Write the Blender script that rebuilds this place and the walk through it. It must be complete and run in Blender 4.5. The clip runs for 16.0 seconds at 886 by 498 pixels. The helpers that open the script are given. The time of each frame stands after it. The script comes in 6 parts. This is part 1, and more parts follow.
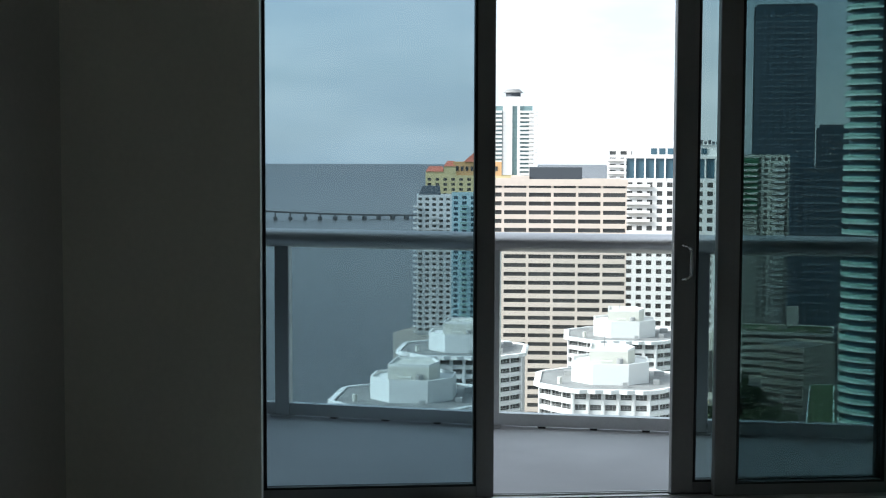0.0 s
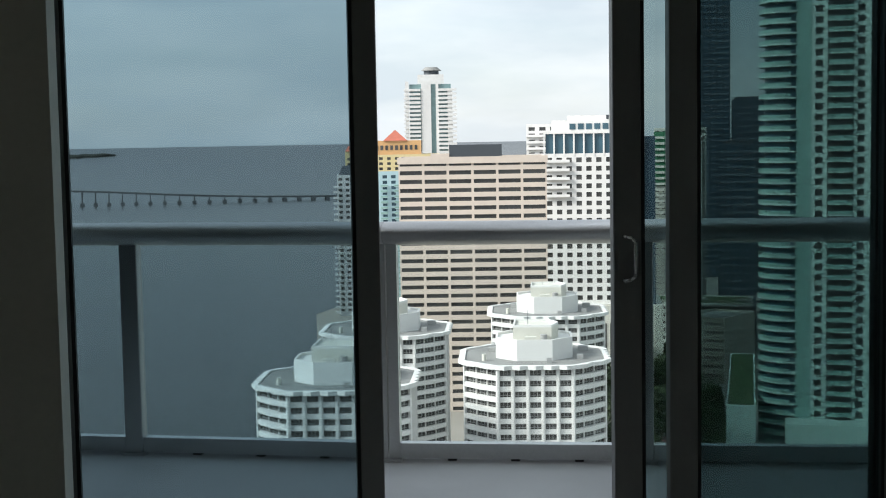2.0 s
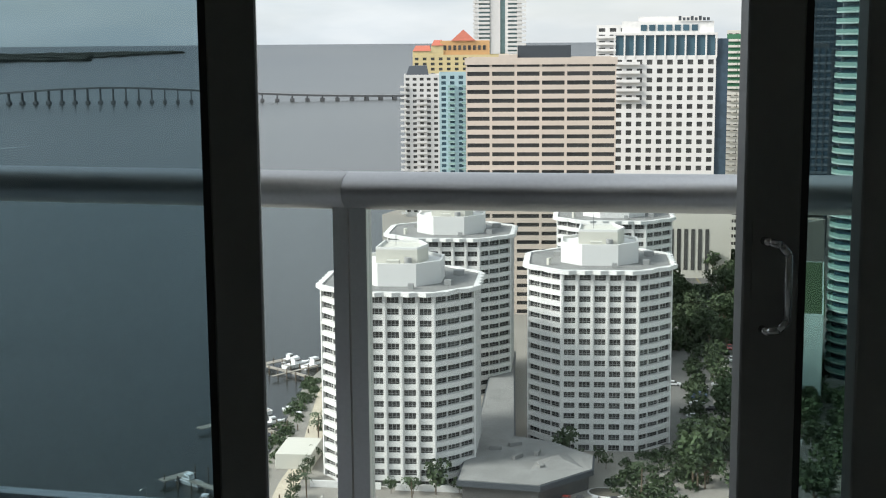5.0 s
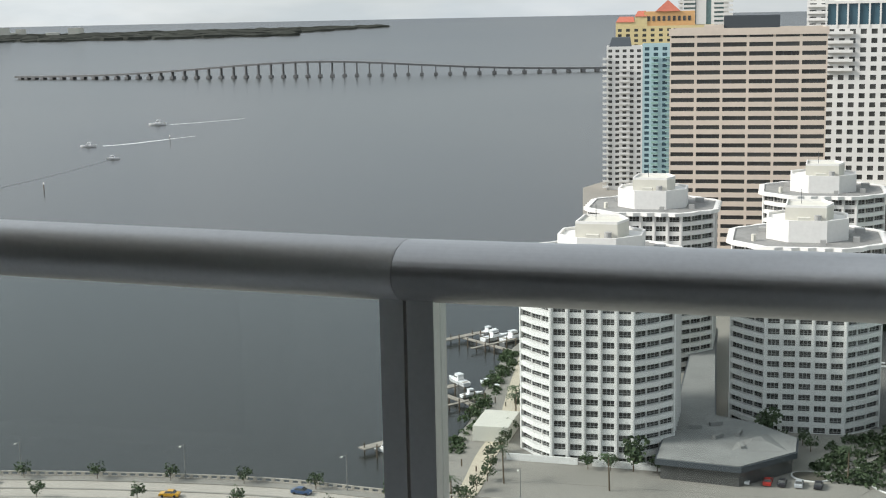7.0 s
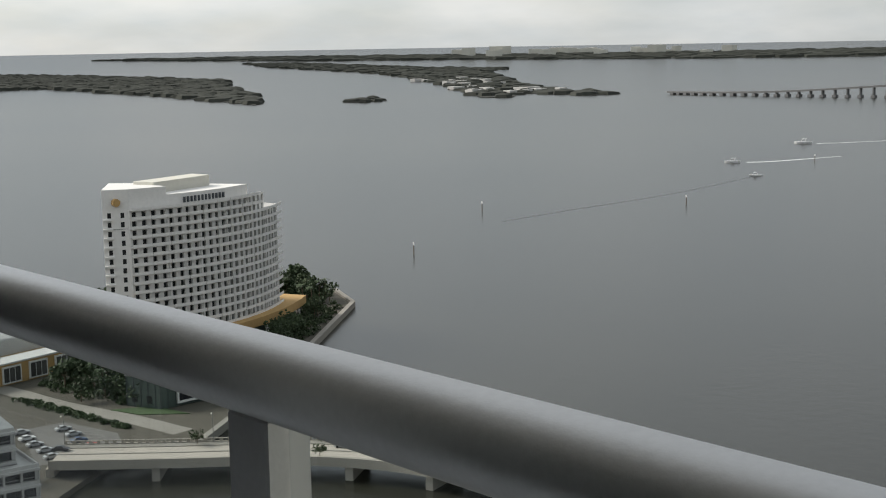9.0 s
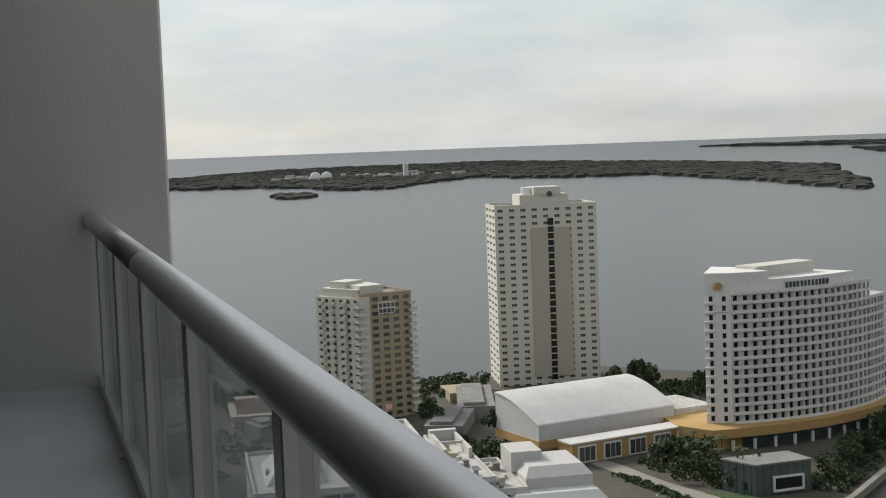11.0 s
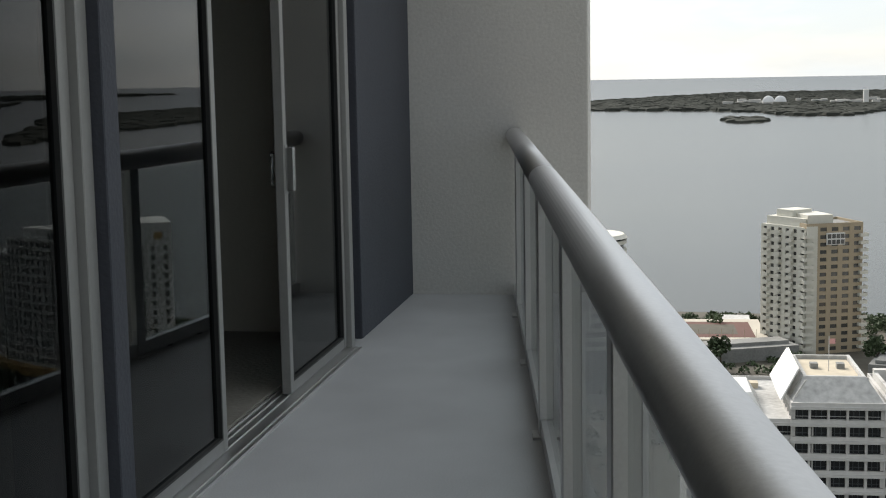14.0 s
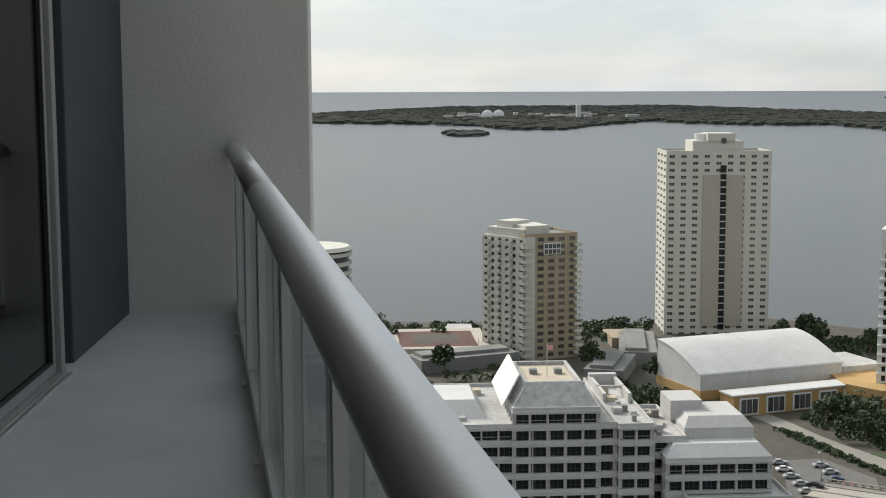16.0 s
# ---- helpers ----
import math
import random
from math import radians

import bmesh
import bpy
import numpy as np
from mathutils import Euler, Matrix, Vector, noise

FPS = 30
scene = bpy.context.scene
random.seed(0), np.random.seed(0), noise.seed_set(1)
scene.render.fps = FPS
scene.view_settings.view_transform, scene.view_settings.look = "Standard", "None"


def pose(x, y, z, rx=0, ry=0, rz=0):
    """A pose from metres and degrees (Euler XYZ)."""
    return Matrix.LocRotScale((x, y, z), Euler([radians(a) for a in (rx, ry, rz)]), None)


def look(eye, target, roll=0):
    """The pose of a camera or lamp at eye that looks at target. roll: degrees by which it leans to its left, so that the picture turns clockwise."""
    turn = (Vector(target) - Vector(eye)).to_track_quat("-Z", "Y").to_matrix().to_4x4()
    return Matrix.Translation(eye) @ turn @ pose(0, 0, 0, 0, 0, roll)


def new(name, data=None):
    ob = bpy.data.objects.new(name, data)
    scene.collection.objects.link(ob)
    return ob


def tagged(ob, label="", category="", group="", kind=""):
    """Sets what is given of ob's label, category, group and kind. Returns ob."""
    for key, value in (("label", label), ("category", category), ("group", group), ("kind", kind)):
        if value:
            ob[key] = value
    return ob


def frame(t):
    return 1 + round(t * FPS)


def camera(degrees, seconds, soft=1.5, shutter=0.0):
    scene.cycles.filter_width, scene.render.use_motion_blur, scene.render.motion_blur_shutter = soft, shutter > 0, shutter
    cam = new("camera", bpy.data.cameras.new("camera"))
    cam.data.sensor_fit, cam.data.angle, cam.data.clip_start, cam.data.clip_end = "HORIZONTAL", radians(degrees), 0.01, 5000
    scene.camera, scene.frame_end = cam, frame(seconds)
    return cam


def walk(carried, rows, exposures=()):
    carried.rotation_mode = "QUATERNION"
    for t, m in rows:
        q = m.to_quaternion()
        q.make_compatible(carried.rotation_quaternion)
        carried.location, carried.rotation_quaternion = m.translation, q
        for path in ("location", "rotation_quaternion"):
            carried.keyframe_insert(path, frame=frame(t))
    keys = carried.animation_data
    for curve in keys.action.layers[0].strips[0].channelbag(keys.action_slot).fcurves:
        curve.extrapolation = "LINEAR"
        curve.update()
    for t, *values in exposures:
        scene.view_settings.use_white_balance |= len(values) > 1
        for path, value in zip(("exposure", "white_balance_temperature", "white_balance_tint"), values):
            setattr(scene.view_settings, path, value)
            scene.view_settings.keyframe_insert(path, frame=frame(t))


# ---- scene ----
def carried_pose(x, y, z, yaw, pitch, roll):
    """Eye in metres; yaw to the left of +y, pitch up and roll in degrees."""
    return pose(x, y, z, 0, 0, yaw) @ pose(0, 0, 0, 90 + pitch) @ pose(0, 0, 0, 0, 0, roll)


cam = camera(35.74, 16.0, 1.1)
PATH = [
    (0.0, carried_pose(6.525, -5.180, 1.502, 21.46, -3.86, 0.20)),
    (0.5, carried_pose(6.473, -4.855, 1.496, 22.44, -3.50, 0.39)),
    (1.0, carried_pose(6.384, -4.503, 1.487, 21.93, -3.98, 0.65)),
    (1.5, carried_pose(6.237, -4.146, 1.490, 18.28, -4.67, -0.07)),
    (2.0, carried_pose(6.169, -3.792, 1.470, 18.21, -4.76, -0.98)),
    (2.5, carried_pose(6.121, -3.406, 1.482, 18.24, -7.17, -0.22)),
    (3.0, carried_pose(5.993, -3.008, 1.473, 18.54, -6.02, -0.28)),
    (3.5, carried_pose(5.900, -2.644, 1.465, 18.61, -6.37, -1.56)),
    (4.0, carried_pose(5.834, -2.251, 1.475, 20.62, -8.32, -1.27)),
    (4.2, carried_pose(5.798, -2.112, 1.464, 20.12, -8.37, -0.51)),
    (6.3, carried_pose(5.280, -0.460, 1.452, 23.50, -9.66, -1.21)),
    (6.5, carried_pose(5.237, -0.317, 1.438, 23.80, -9.55, -1.66)),
    (7.0, carried_pose(5.171, 0.024, 1.462, 29.50, -9.86, -1.14)),
    (7.5, carried_pose(5.014, 0.314, 1.445, 32.52, -8.30, 0.70)),
    (8.0, carried_pose(4.813, 0.578, 1.449, 35.15, -9.35, -0.26)),
    (8.3, carried_pose(4.654, 0.715, 1.458, 40.43, -9.49, -1.15)),
    (8.5, carried_pose(4.547, 0.806, 1.440, 45.73, -7.90, -1.83)),
    (9.0, carried_pose(4.318, 1.050, 1.447, 55.89, -8.66, -1.00)),
    (9.5, carried_pose(4.111, 1.180, 1.470, 60.26, -6.51, -0.60)),
    (10.0, carried_pose(3.943, 1.273, 1.486, 66.91, -7.72, -0.72)),
    (10.2, carried_pose(3.909, 1.316, 1.484, 70.04, -6.98, -1.15)),
    (12.3, carried_pose(3.903, 1.674, 1.450, 92.41, -6.10, -2.06)),
    (12.5, carried_pose(3.907, 1.678, 1.462, 93.76, -6.76, -1.98)),
    (13.0, carried_pose(3.943, 1.686, 1.445, 97.20, -6.90, -2.32)),
    (13.5, carried_pose(3.952, 1.692, 1.440, 99.44, -7.37, -2.61)),
    (14.0, carried_pose(3.940, 1.686, 1.453, 99.22, -7.23, -1.03)),
    (14.5, carried_pose(3.916, 1.677, 1.457, 96.95, -6.89, -1.04)),
    (15.0, carried_pose(3.904, 1.673, 1.468, 94.23, -6.91, -0.37)),
    (15.5, carried_pose(3.867, 1.673, 1.463, 91.40, -6.58, -0.01)),
    (16.0, carried_pose(3.778, 1.693, 1.456, 87.72, -6.85, -0.21)),
]
walk(cam, PATH, [
    (0.0, 1.0, 5950, 9), (1.0, 0.76, 6150, 9), (2.0, 0.58, 6250, 9), (4.2, 0.54, 6300, 9), (6.3, 0.24, 6400, 9), (7.0, 0.20, 6400, 9), (8.0, 0.05, 6550, 9), (9.0, -0.05, 6650, 10),
    (10.2, -0.1, 6650, 10), (12.5, -0.5, 6650, 10), (13.5, 0.1, 6650, 10), (14.5, 0.34, 6650, 10), (15.5, 0.1, 6600, 9), (16.0, -0.06, 6550, 9)])

# ---- light ----
world = bpy.data.worlds.new("sky")
scene.world = world
world.use_nodes = True
wn, wl = world.node_tree.nodes, world.node_tree.links
wn.clear()
w_out = wn.new("ShaderNodeOutputWorld")
w_bg = wn.new("ShaderNodeBackground")
w_sky = wn.new("ShaderNodeTexSky")
w_sky.sky_type = "NISHITA"
w_sky.sun_disc = False
w_sky.sun_elevation = radians(34)
w_sky.sun_rotation = radians(236)
w_sky.air_density, w_sky.dust_density, w_sky.ozone_density = 1.0, 1.0, 2.0
w_co = wn.new("ShaderNodeTexCoord")
w_map = wn.new("ShaderNodeMapping")
w_map.inputs["Scale"].default_value = (1.2, 1.2, 4.5)
w_noise = wn.new("ShaderNodeTexNoise")
w_noise.inputs["Scale"].default_value = 3.4
w_noise.inputs["Detail"].default_value = 7
w_noise.inputs["Roughness"].default_value = 0.55
w_ramp = wn.new("ShaderNodeValToRGB")
w_ramp.color_ramp.elements[0].position, w_ramp.color_ramp.elements[0].color = 0.36, (0.70, 0.70, 0.70, 1)
w_ramp.color_ramp.elements[1].position, w_ramp.color_ramp.elements[1].color = 0.64, (0.96, 0.96, 0.96, 1)
w_mix = wn.new("ShaderNodeMixRGB")
w_soft = wn.new("ShaderNodeTexNoise")
w_soft.inputs["Scale"].default_value, w_soft.inputs["Detail"].default_value = 5.5, 8
w_tone = wn.new("ShaderNodeValToRGB")
w_tone.color_ramp.elements[0].position, w_tone.color_ramp.elements[0].color = 0.38, (4.8, 5.25, 5.55, 1)
w_tone.color_ramp.elements[1].position, w_tone.color_ramp.elements[1].color = 0.66, (6.3, 6.5, 6.55, 1)
wl.new(w_map.outputs["Vector"], w_soft.inputs["Vector"])
wl.new(w_soft.outputs["Fac"], w_tone.inputs["Fac"])
# the cloud is brighter towards the veiled sun
w_dot = wn.new("ShaderNodeVectorMath")
w_dot.operation = "DOT_PRODUCT"
w_dot.inputs[1].default_value = Vector((-80, -54, 66)).normalized()
wl.new(w_co.outputs["Generated"], w_dot.inputs[0])
w_glow = wn.new("ShaderNodeMapRange")
w_glow.inputs["From Min"].default_value, w_glow.inputs["From Max"].default_value = -0.3, 1.0
w_glow.inputs["To Min"].default_value, w_glow.inputs["To Max"].default_value = 0.82, 1.34
wl.new(w_dot.outputs["Value"], w_glow.inputs["Value"])
w_lit = wn.new("ShaderNodeVectorMath")
w_lit.operation = "SCALE"
wl.new(w_tone.outputs["Color"], w_lit.inputs[0])
wl.new(w_glow.outputs[0], w_lit.inputs["Scale"])
wl.new(w_lit.outputs[0], w_mix.inputs["Color2"])
wl.new(w_co.outputs["Generated"], w_map.inputs["Vector"])
wl.new(w_map.outputs["Vector"], w_noise.inputs["Vector"])
wl.new(w_noise.outputs["Fac"], w_ramp.inputs["Fac"])
wl.new(w_ramp.outputs["Color"], w_mix.inputs["Fac"])
wl.new(w_sky.outputs["Color"], w_mix.inputs["Color1"])
wl.new(w_mix.outputs["Color"], w_bg.inputs["Color"])
w_bg.inputs["Strength"].default_value = 0.125
wl.new(w_bg.outputs["Background"], w_out.inputs["Surface"])

sun = new("sun", bpy.data.lights.new("sun", "SUN"))
sun.data.energy, sun.data.angle, sun.data.color = 4.3, radians(20), (1.0, 0.95, 0.88)
sun.matrix_world = look((-80, -54, 66), (0, 0, 0))


# ---- materials ----
def mat(name, color, rough=0.6, metal=0.0, vary=0.12, scale=3.0, bump=0.0, fine=40.0, piece=0.0, spec=0.5):
    """A surface with variation at two scales, relief, and a shade per piece."""
    m = bpy.data.materials.new(name)
    m.use_nodes = True
    n, l = m.node_tree.nodes, m.node_tree.links
    b = n["Principled BSDF"]
    b.inputs["Roughness"].default_value, b.inputs["Metallic"].default_value = rough, metal
    b.inputs["Specular IOR Level"].default_value = spec
    co = n.new("ShaderNodeTexCoord")
    a = n.new("ShaderNodeTexNoise")
    a.inputs["Scale"].default_value, a.inputs["Detail"].default_value = scale, 5
    c = n.new("ShaderNodeTexNoise")
    c.inputs["Scale"].default_value, c.inputs["Detail"].default_value = fine, 3
    l.new(co.outputs["Object"], a.inputs["Vector"])
    l.new(co.outputs["Object"], c.inputs["Vector"])
    add = n.new("ShaderNodeMath")
    add.operation = "ADD"
    l.new(a.outputs["Fac"], add.inputs[0])
    l.new(c.outputs["Fac"], add.inputs[1])
    last = add.outputs[0]
    if piece:
        info = n.new("ShaderNodeObjectInfo")
        k = n.new("ShaderNodeMath")
        k.operation = "MULTIPLY_ADD"
        k.inputs[1].default_value, k.inputs[2].default_value = piece, 0.0
        l.new(info.outputs["Random"], k.inputs[0])
        s = n.new("ShaderNodeMath")
        s.operation = "ADD"
        l.new(last, s.inputs[0])
        l.new(k.outputs[0], s.inputs[1])
        last = s.outputs[0]
    r = n.new("ShaderNodeMapRange")
    r.inputs["From Min"].default_value, r.inputs["From Max"].default_value = 0.6, 1.4 + piece
    r.inputs["To Min"].default_value, r.inputs["To Max"].default_value = 1 - vary, 1 + vary
    l.new(last, r.inputs["Value"])
    mix = n.new("ShaderNodeVectorMath")
    mix.operation = "SCALE"
    mix.inputs[0].default_value = color
    l.new(r.outputs[0], mix.inputs["Scale"])
    l.new(mix.outputs[0], b.inputs["Base Color"])
    if bump:
        bp = n.new("ShaderNodeBump")
        bp.inputs["Strength"].default_value, bp.inputs["Distance"].default_value = bump, 0.02
        l.new(c.outputs["Fac"], bp.inputs["Height"])
        l.new(bp.outputs["Normal"], b.inputs["Normal"])
    return m


def clear_glass(name, tint, gloss=0.025):
    """A thin pane: tinted see-through with mirror gloss that grows at grazing angles."""
    m = bpy.data.materials.new(name)
    m.use_nodes = True
    n, l = m.node_tree.nodes, m.node_tree.links
    n.clear()
    o = n.new("ShaderNodeOutputMaterial")
    t = n.new("ShaderNodeBsdfTransparent")
    t.inputs["Color"].default_value = (*tint, 1)
    g = n.new("ShaderNodeBsdfGlossy")
    g.inputs["Roughness"].default_value = 0.0
    lw = n.new("ShaderNodeLayerWeight")
    lw.inputs["Blend"].default_value = 0.5
    pw = n.new("ShaderNodeMath")
    pw.operation = "POWER"
    pw.inputs[1].default_value = 4.5
    l.new(lw.outputs["Facing"], pw.inputs[0])
    fr = n.new("ShaderNodeMath")
    fr.operation = "MULTIPLY_ADD"
    fr.inputs[1].default_value, fr.inputs[2].default_value = 0.9, gloss
    l.new(pw.outputs[0], fr.inputs[0])
    mx = n.new("ShaderNodeMixShader")
    l.new(fr.outputs[0], mx.inputs[0])
    l.new(t.outputs[0], mx.inputs[1])
    l.new(g.outputs[0], mx.inputs[2])
    l.new(mx.outputs[0], o.inputs[0])
    return m


M_PLASTER = mat("interior_paint", (0.80, 0.77, 0.68), 0.75, vary=0.05, scale=1.5, bump=0.05)
M_STUCCO = mat("stucco_wall", (0.56, 0.55, 0.525), 0.85, vary=0.12, scale=0.9, bump=0.12, fine=50)
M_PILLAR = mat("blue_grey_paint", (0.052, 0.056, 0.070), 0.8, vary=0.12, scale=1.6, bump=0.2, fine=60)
M_SLAB = mat("balcony_coating", (0.47, 0.47, 0.475), 0.72, vary=0.20, scale=1.5, bump=0.05, fine=160)
# paint and carpet darkened in the colour to stand for unlit rooms
M_DIM = mat("dimmed_interior_paint", (0.45, 0.43, 0.38), 0.8, vary=0.05, scale=1.5)
M_DARKFLOOR = mat("dimmed_interior_carpet", (0.22, 0.205, 0.18), 0.95, vary=0.12, scale=5, bump=0.3)
M_CARPET = mat("interior_floor", (0.66, 0.63, 0.58), 0.9, vary=0.1, scale=4, bump=0.3)
M_ALU = mat("grey_aluminium", (0.60, 0.595, 0.59), 0.40, 0.95, vary=0.06, scale=2, bump=0.03, fine=90)
M_FRAME = mat("door_frame_aluminium", (0.27, 0.268, 0.26), 0.42, 0.1, vary=0.06, scale=3)
M_GASKET = mat("black_gasket", (0.02, 0.02, 0.02), 0.6)
M_CHROME = mat("brushed_metal", (0.6, 0.6, 0.6), 0.25, 0.9, vary=0.03)
M_GLASS = clear_glass("tinted_pane", (0.56, 0.64, 0.67))
M_GLASS_DARK = clear_glass("deep_tinted_pane", (0.54, 0.615, 0.62))
# tint deepened and gloss cut so the rooms behind look unlit
M_DOORGLASS = clear_glass("dimming_pane", (0.30, 0.33, 0.34), 0.012)
M_RAILGLASS = clear_glass("rail_pane", (0.90, 0.93, 0.93))
M_WHITE = mat("white_concrete", (0.70, 0.69, 0.665), 0.8, vary=0.07, scale=0.08, fine=0.9)
M_MIDGLASS = mat("green_grey_glass", (0.17, 0.26, 0.26), 0.15, vary=0.2, scale=0.1, fine=0.6)
M_DEEPWIN = mat("deep_window_glass", (0.016, 0.018, 0.02), 0.3, vary=0.4, scale=0.3, piece=1.2, spec=0.25)
M_HALLROOF = mat("hall_roof_membrane", (0.56, 0.56, 0.545), 0.85, vary=0.12, scale=0.10, fine=0.7)
M_PAVILION = mat("grey_green_curtain_wall", (0.075, 0.10, 0.09), 0.3, vary=0.2, scale=0.2, fine=0.8)
M_WEATHERED = mat("weathered_white_concrete", (0.49, 0.48, 0.46), 0.85, vary=0.12, scale=0.12, fine=1.0)
M_WHITE2 = mat("cream_white_wall", (0.58, 0.565, 0.50), 0.8, vary=0.06, scale=0.06, fine=0.7)
M_ROOFGREY = mat("roof_gravel", (0.22, 0.22, 0.21), 0.95, vary=0.25, scale=0.15, fine=1.3)
M_ROOFWHITE = mat("roof_membrane", (0.44, 0.435, 0.42), 0.9, vary=0.30, scale=0.1, fine=0.8)
M_WINDOW = mat("dark_window_glass", (0.075, 0.075, 0.072), 0.15, vary=0.55, scale=0.3, piece=1.2)
M_WINBLUE = mat("blue_window_glass", (0.05, 0.10, 0.13), 0.1, vary=0.3, scale=0.2, piece=1.0)
M_TEALGLASS = mat("teal_balcony_glass", (0.27, 0.42, 0.37), 0.15, vary=0.2, scale=0.3, piece=0.6)
M_BEIGE = mat("beige_concrete", (0.62, 0.53, 0.45), 0.85, vary=0.06, scale=0.05, fine=0.6)
M_TAN = mat("tan_stucco", (0.36, 0.295, 0.205), 0.85, vary=0.07, scale=0.08, fine=0.8)
M_OCHRE = mat("ochre_stucco", (0.44, 0.28, 0.11), 0.85, vary=0.08, scale=0.1, fine=0.8)
M_ORANGE = mat("orange_stucco", (0.68, 0.40, 0.18), 0.85, vary=0.08, scale=0.05, fine=0.6)
M_YELLOW = mat("yellow_stucco", (0.68, 0.56, 0.30), 0.85, vary=0.08, scale=0.05, fine=0.6)
M_REDTILE = mat("red_roof_tile", (0.45, 0.14, 0.09), 0.8, vary=0.15, scale=0.2, fine=1.5)
M_LIGHTBLUE = mat("pale_blue_stucco", (0.40, 0.55, 0.58), 0.85, vary=0.07, scale=0.05, fine=0.6)
M_DARKTOWER = mat("dark_blue_curtain_wall", (0.05, 0.08, 0.11), 0.2, vary=0.3, scale=0.05, fine=0.5)
M_GREYFRAME = mat("grey_window_frame", (0.33, 0.33, 0.32), 0.6)
M_BANDFRAME = mat("blue_grey_band", (0.15, 0.18, 0.21), 0.4, 0.2)
M_GREYBEIGE = mat("grey_beige_stucco", (0.42, 0.385, 0.32), 0.85, vary=0.06, scale=0.06, fine=0.7)
M_COURT = mat("worn_red_court", (0.11, 0.05, 0.04), 0.95, vary=0.2, scale=0.1)
M_DARKFRAME = mat("dark_mullion", (0.07, 0.08, 0.09), 0.5, 0.3)
M_TEALWALL = mat("pale_green_white_wall", (0.55, 0.66, 0.60), 0.8, vary=0.06, scale=0.06, fine=0.6)
M_GREENMESH = mat("green_scaffold_net", (0.05, 0.17, 0.09), 0.9, vary=0.2, scale=0.2, fine=1.0)
M_ASPHALT = mat("asphalt", (0.14, 0.135, 0.125), 0.9, vary=0.2, scale=0.05, fine=0.8)
M_PAVING = mat("pale_paving", (0.25, 0.235, 0.205), 0.9, vary=0.15, scale=0.06, fine=0.9)
M_SOIL = mat("city_ground", (0.075, 0.068, 0.052), 0.95, vary=0.3, scale=0.03, fine=0.3)
M_GRASS = mat("lawn", (0.045, 0.08, 0.028), 0.95, vary=0.3, scale=0.08, fine=1.0)
M_LEAF = mat("foliage", (0.045, 0.07, 0.028), 0.8, vary=0.45, scale=0.25, fine=2.0, piece=0.8)
# far foliage greyed in the colour, which stands for haze over the bay
M_FARWOOD = mat("hazed_mangrove_foliage", (0.046, 0.049, 0.042), 0.95, vary=0.35, scale=0.01, fine=0.08, spec=0.15)
M_BARK = mat("bark", (0.12, 0.09, 0.06), 0.9, vary=0.2)
M_WOOD = mat("weathered_dock_wood", (0.30, 0.27, 0.23), 0.9, vary=0.2, scale=0.4)
M_TYRE = mat("tyre_rubber", (0.02, 0.02, 0.02), 0.8)
M_BOATWHITE = mat("white_gelcoat", (0.8, 0.8, 0.8), 0.3, vary=0.03)
M_YELLOWLINE = mat("yellow_road_paint", (0.42, 0.34, 0.12), 0.8)
M_SAND = mat("sand", (0.5, 0.44, 0.34), 0.95, vary=0.15, scale=0.05, fine=0.5)


def sea_material():
    m = bpy.data.materials.new("bay_water")
    m.use_nodes = True
    n, l = m.node_tree.nodes, m.node_tree.links
    b = n["Principled BSDF"]
    b.inputs["Roughness"].default_value = 0.25
    b.inputs["IOR"].default_value = 1.33
    co = n.new("ShaderNodeTexCoord")
    big = n.new("ShaderNodeTexNoise")
    big.inputs["Scale"].default_value, big.inputs["Detail"].default_value = 0.0022, 6
    l.new(co.outputs["Object"], big.inputs["Vector"])
    ramp = n.new("ShaderNodeValToRGB")
    ramp.color_ramp.elements[0].position, ramp.color_ramp.elements[0].color = 0.35, (0.014, 0.0145, 0.011, 1)
    ramp.color_ramp.elements[1].position, ramp.color_ramp.elements[1].color = 0.65, (0.028, 0.028, 0.021, 1)
    l.new(big.outputs["Fac"], ramp.inputs["Fac"])
    l.new(ramp.outputs["Color"], b.inputs["Base Color"])
    w = n.new("ShaderNodeTexNoise")
    w.inputs["Scale"].default_value, w.inputs["Detail"].default_value = 0.22, 4
    l.new(co.outputs["Object"], w.inputs["Vector"])
    bp = n.new("ShaderNodeBump")
    bp.inputs["Strength"].default_value, bp.inputs["Distance"].default_value = 0.13, 0.5
    l.new(w.outputs["Fac"], bp.inputs["Height"])
    l.new(bp.outputs["Normal"], b.inputs["Normal"])
    return m


M_SEA = sea_material()


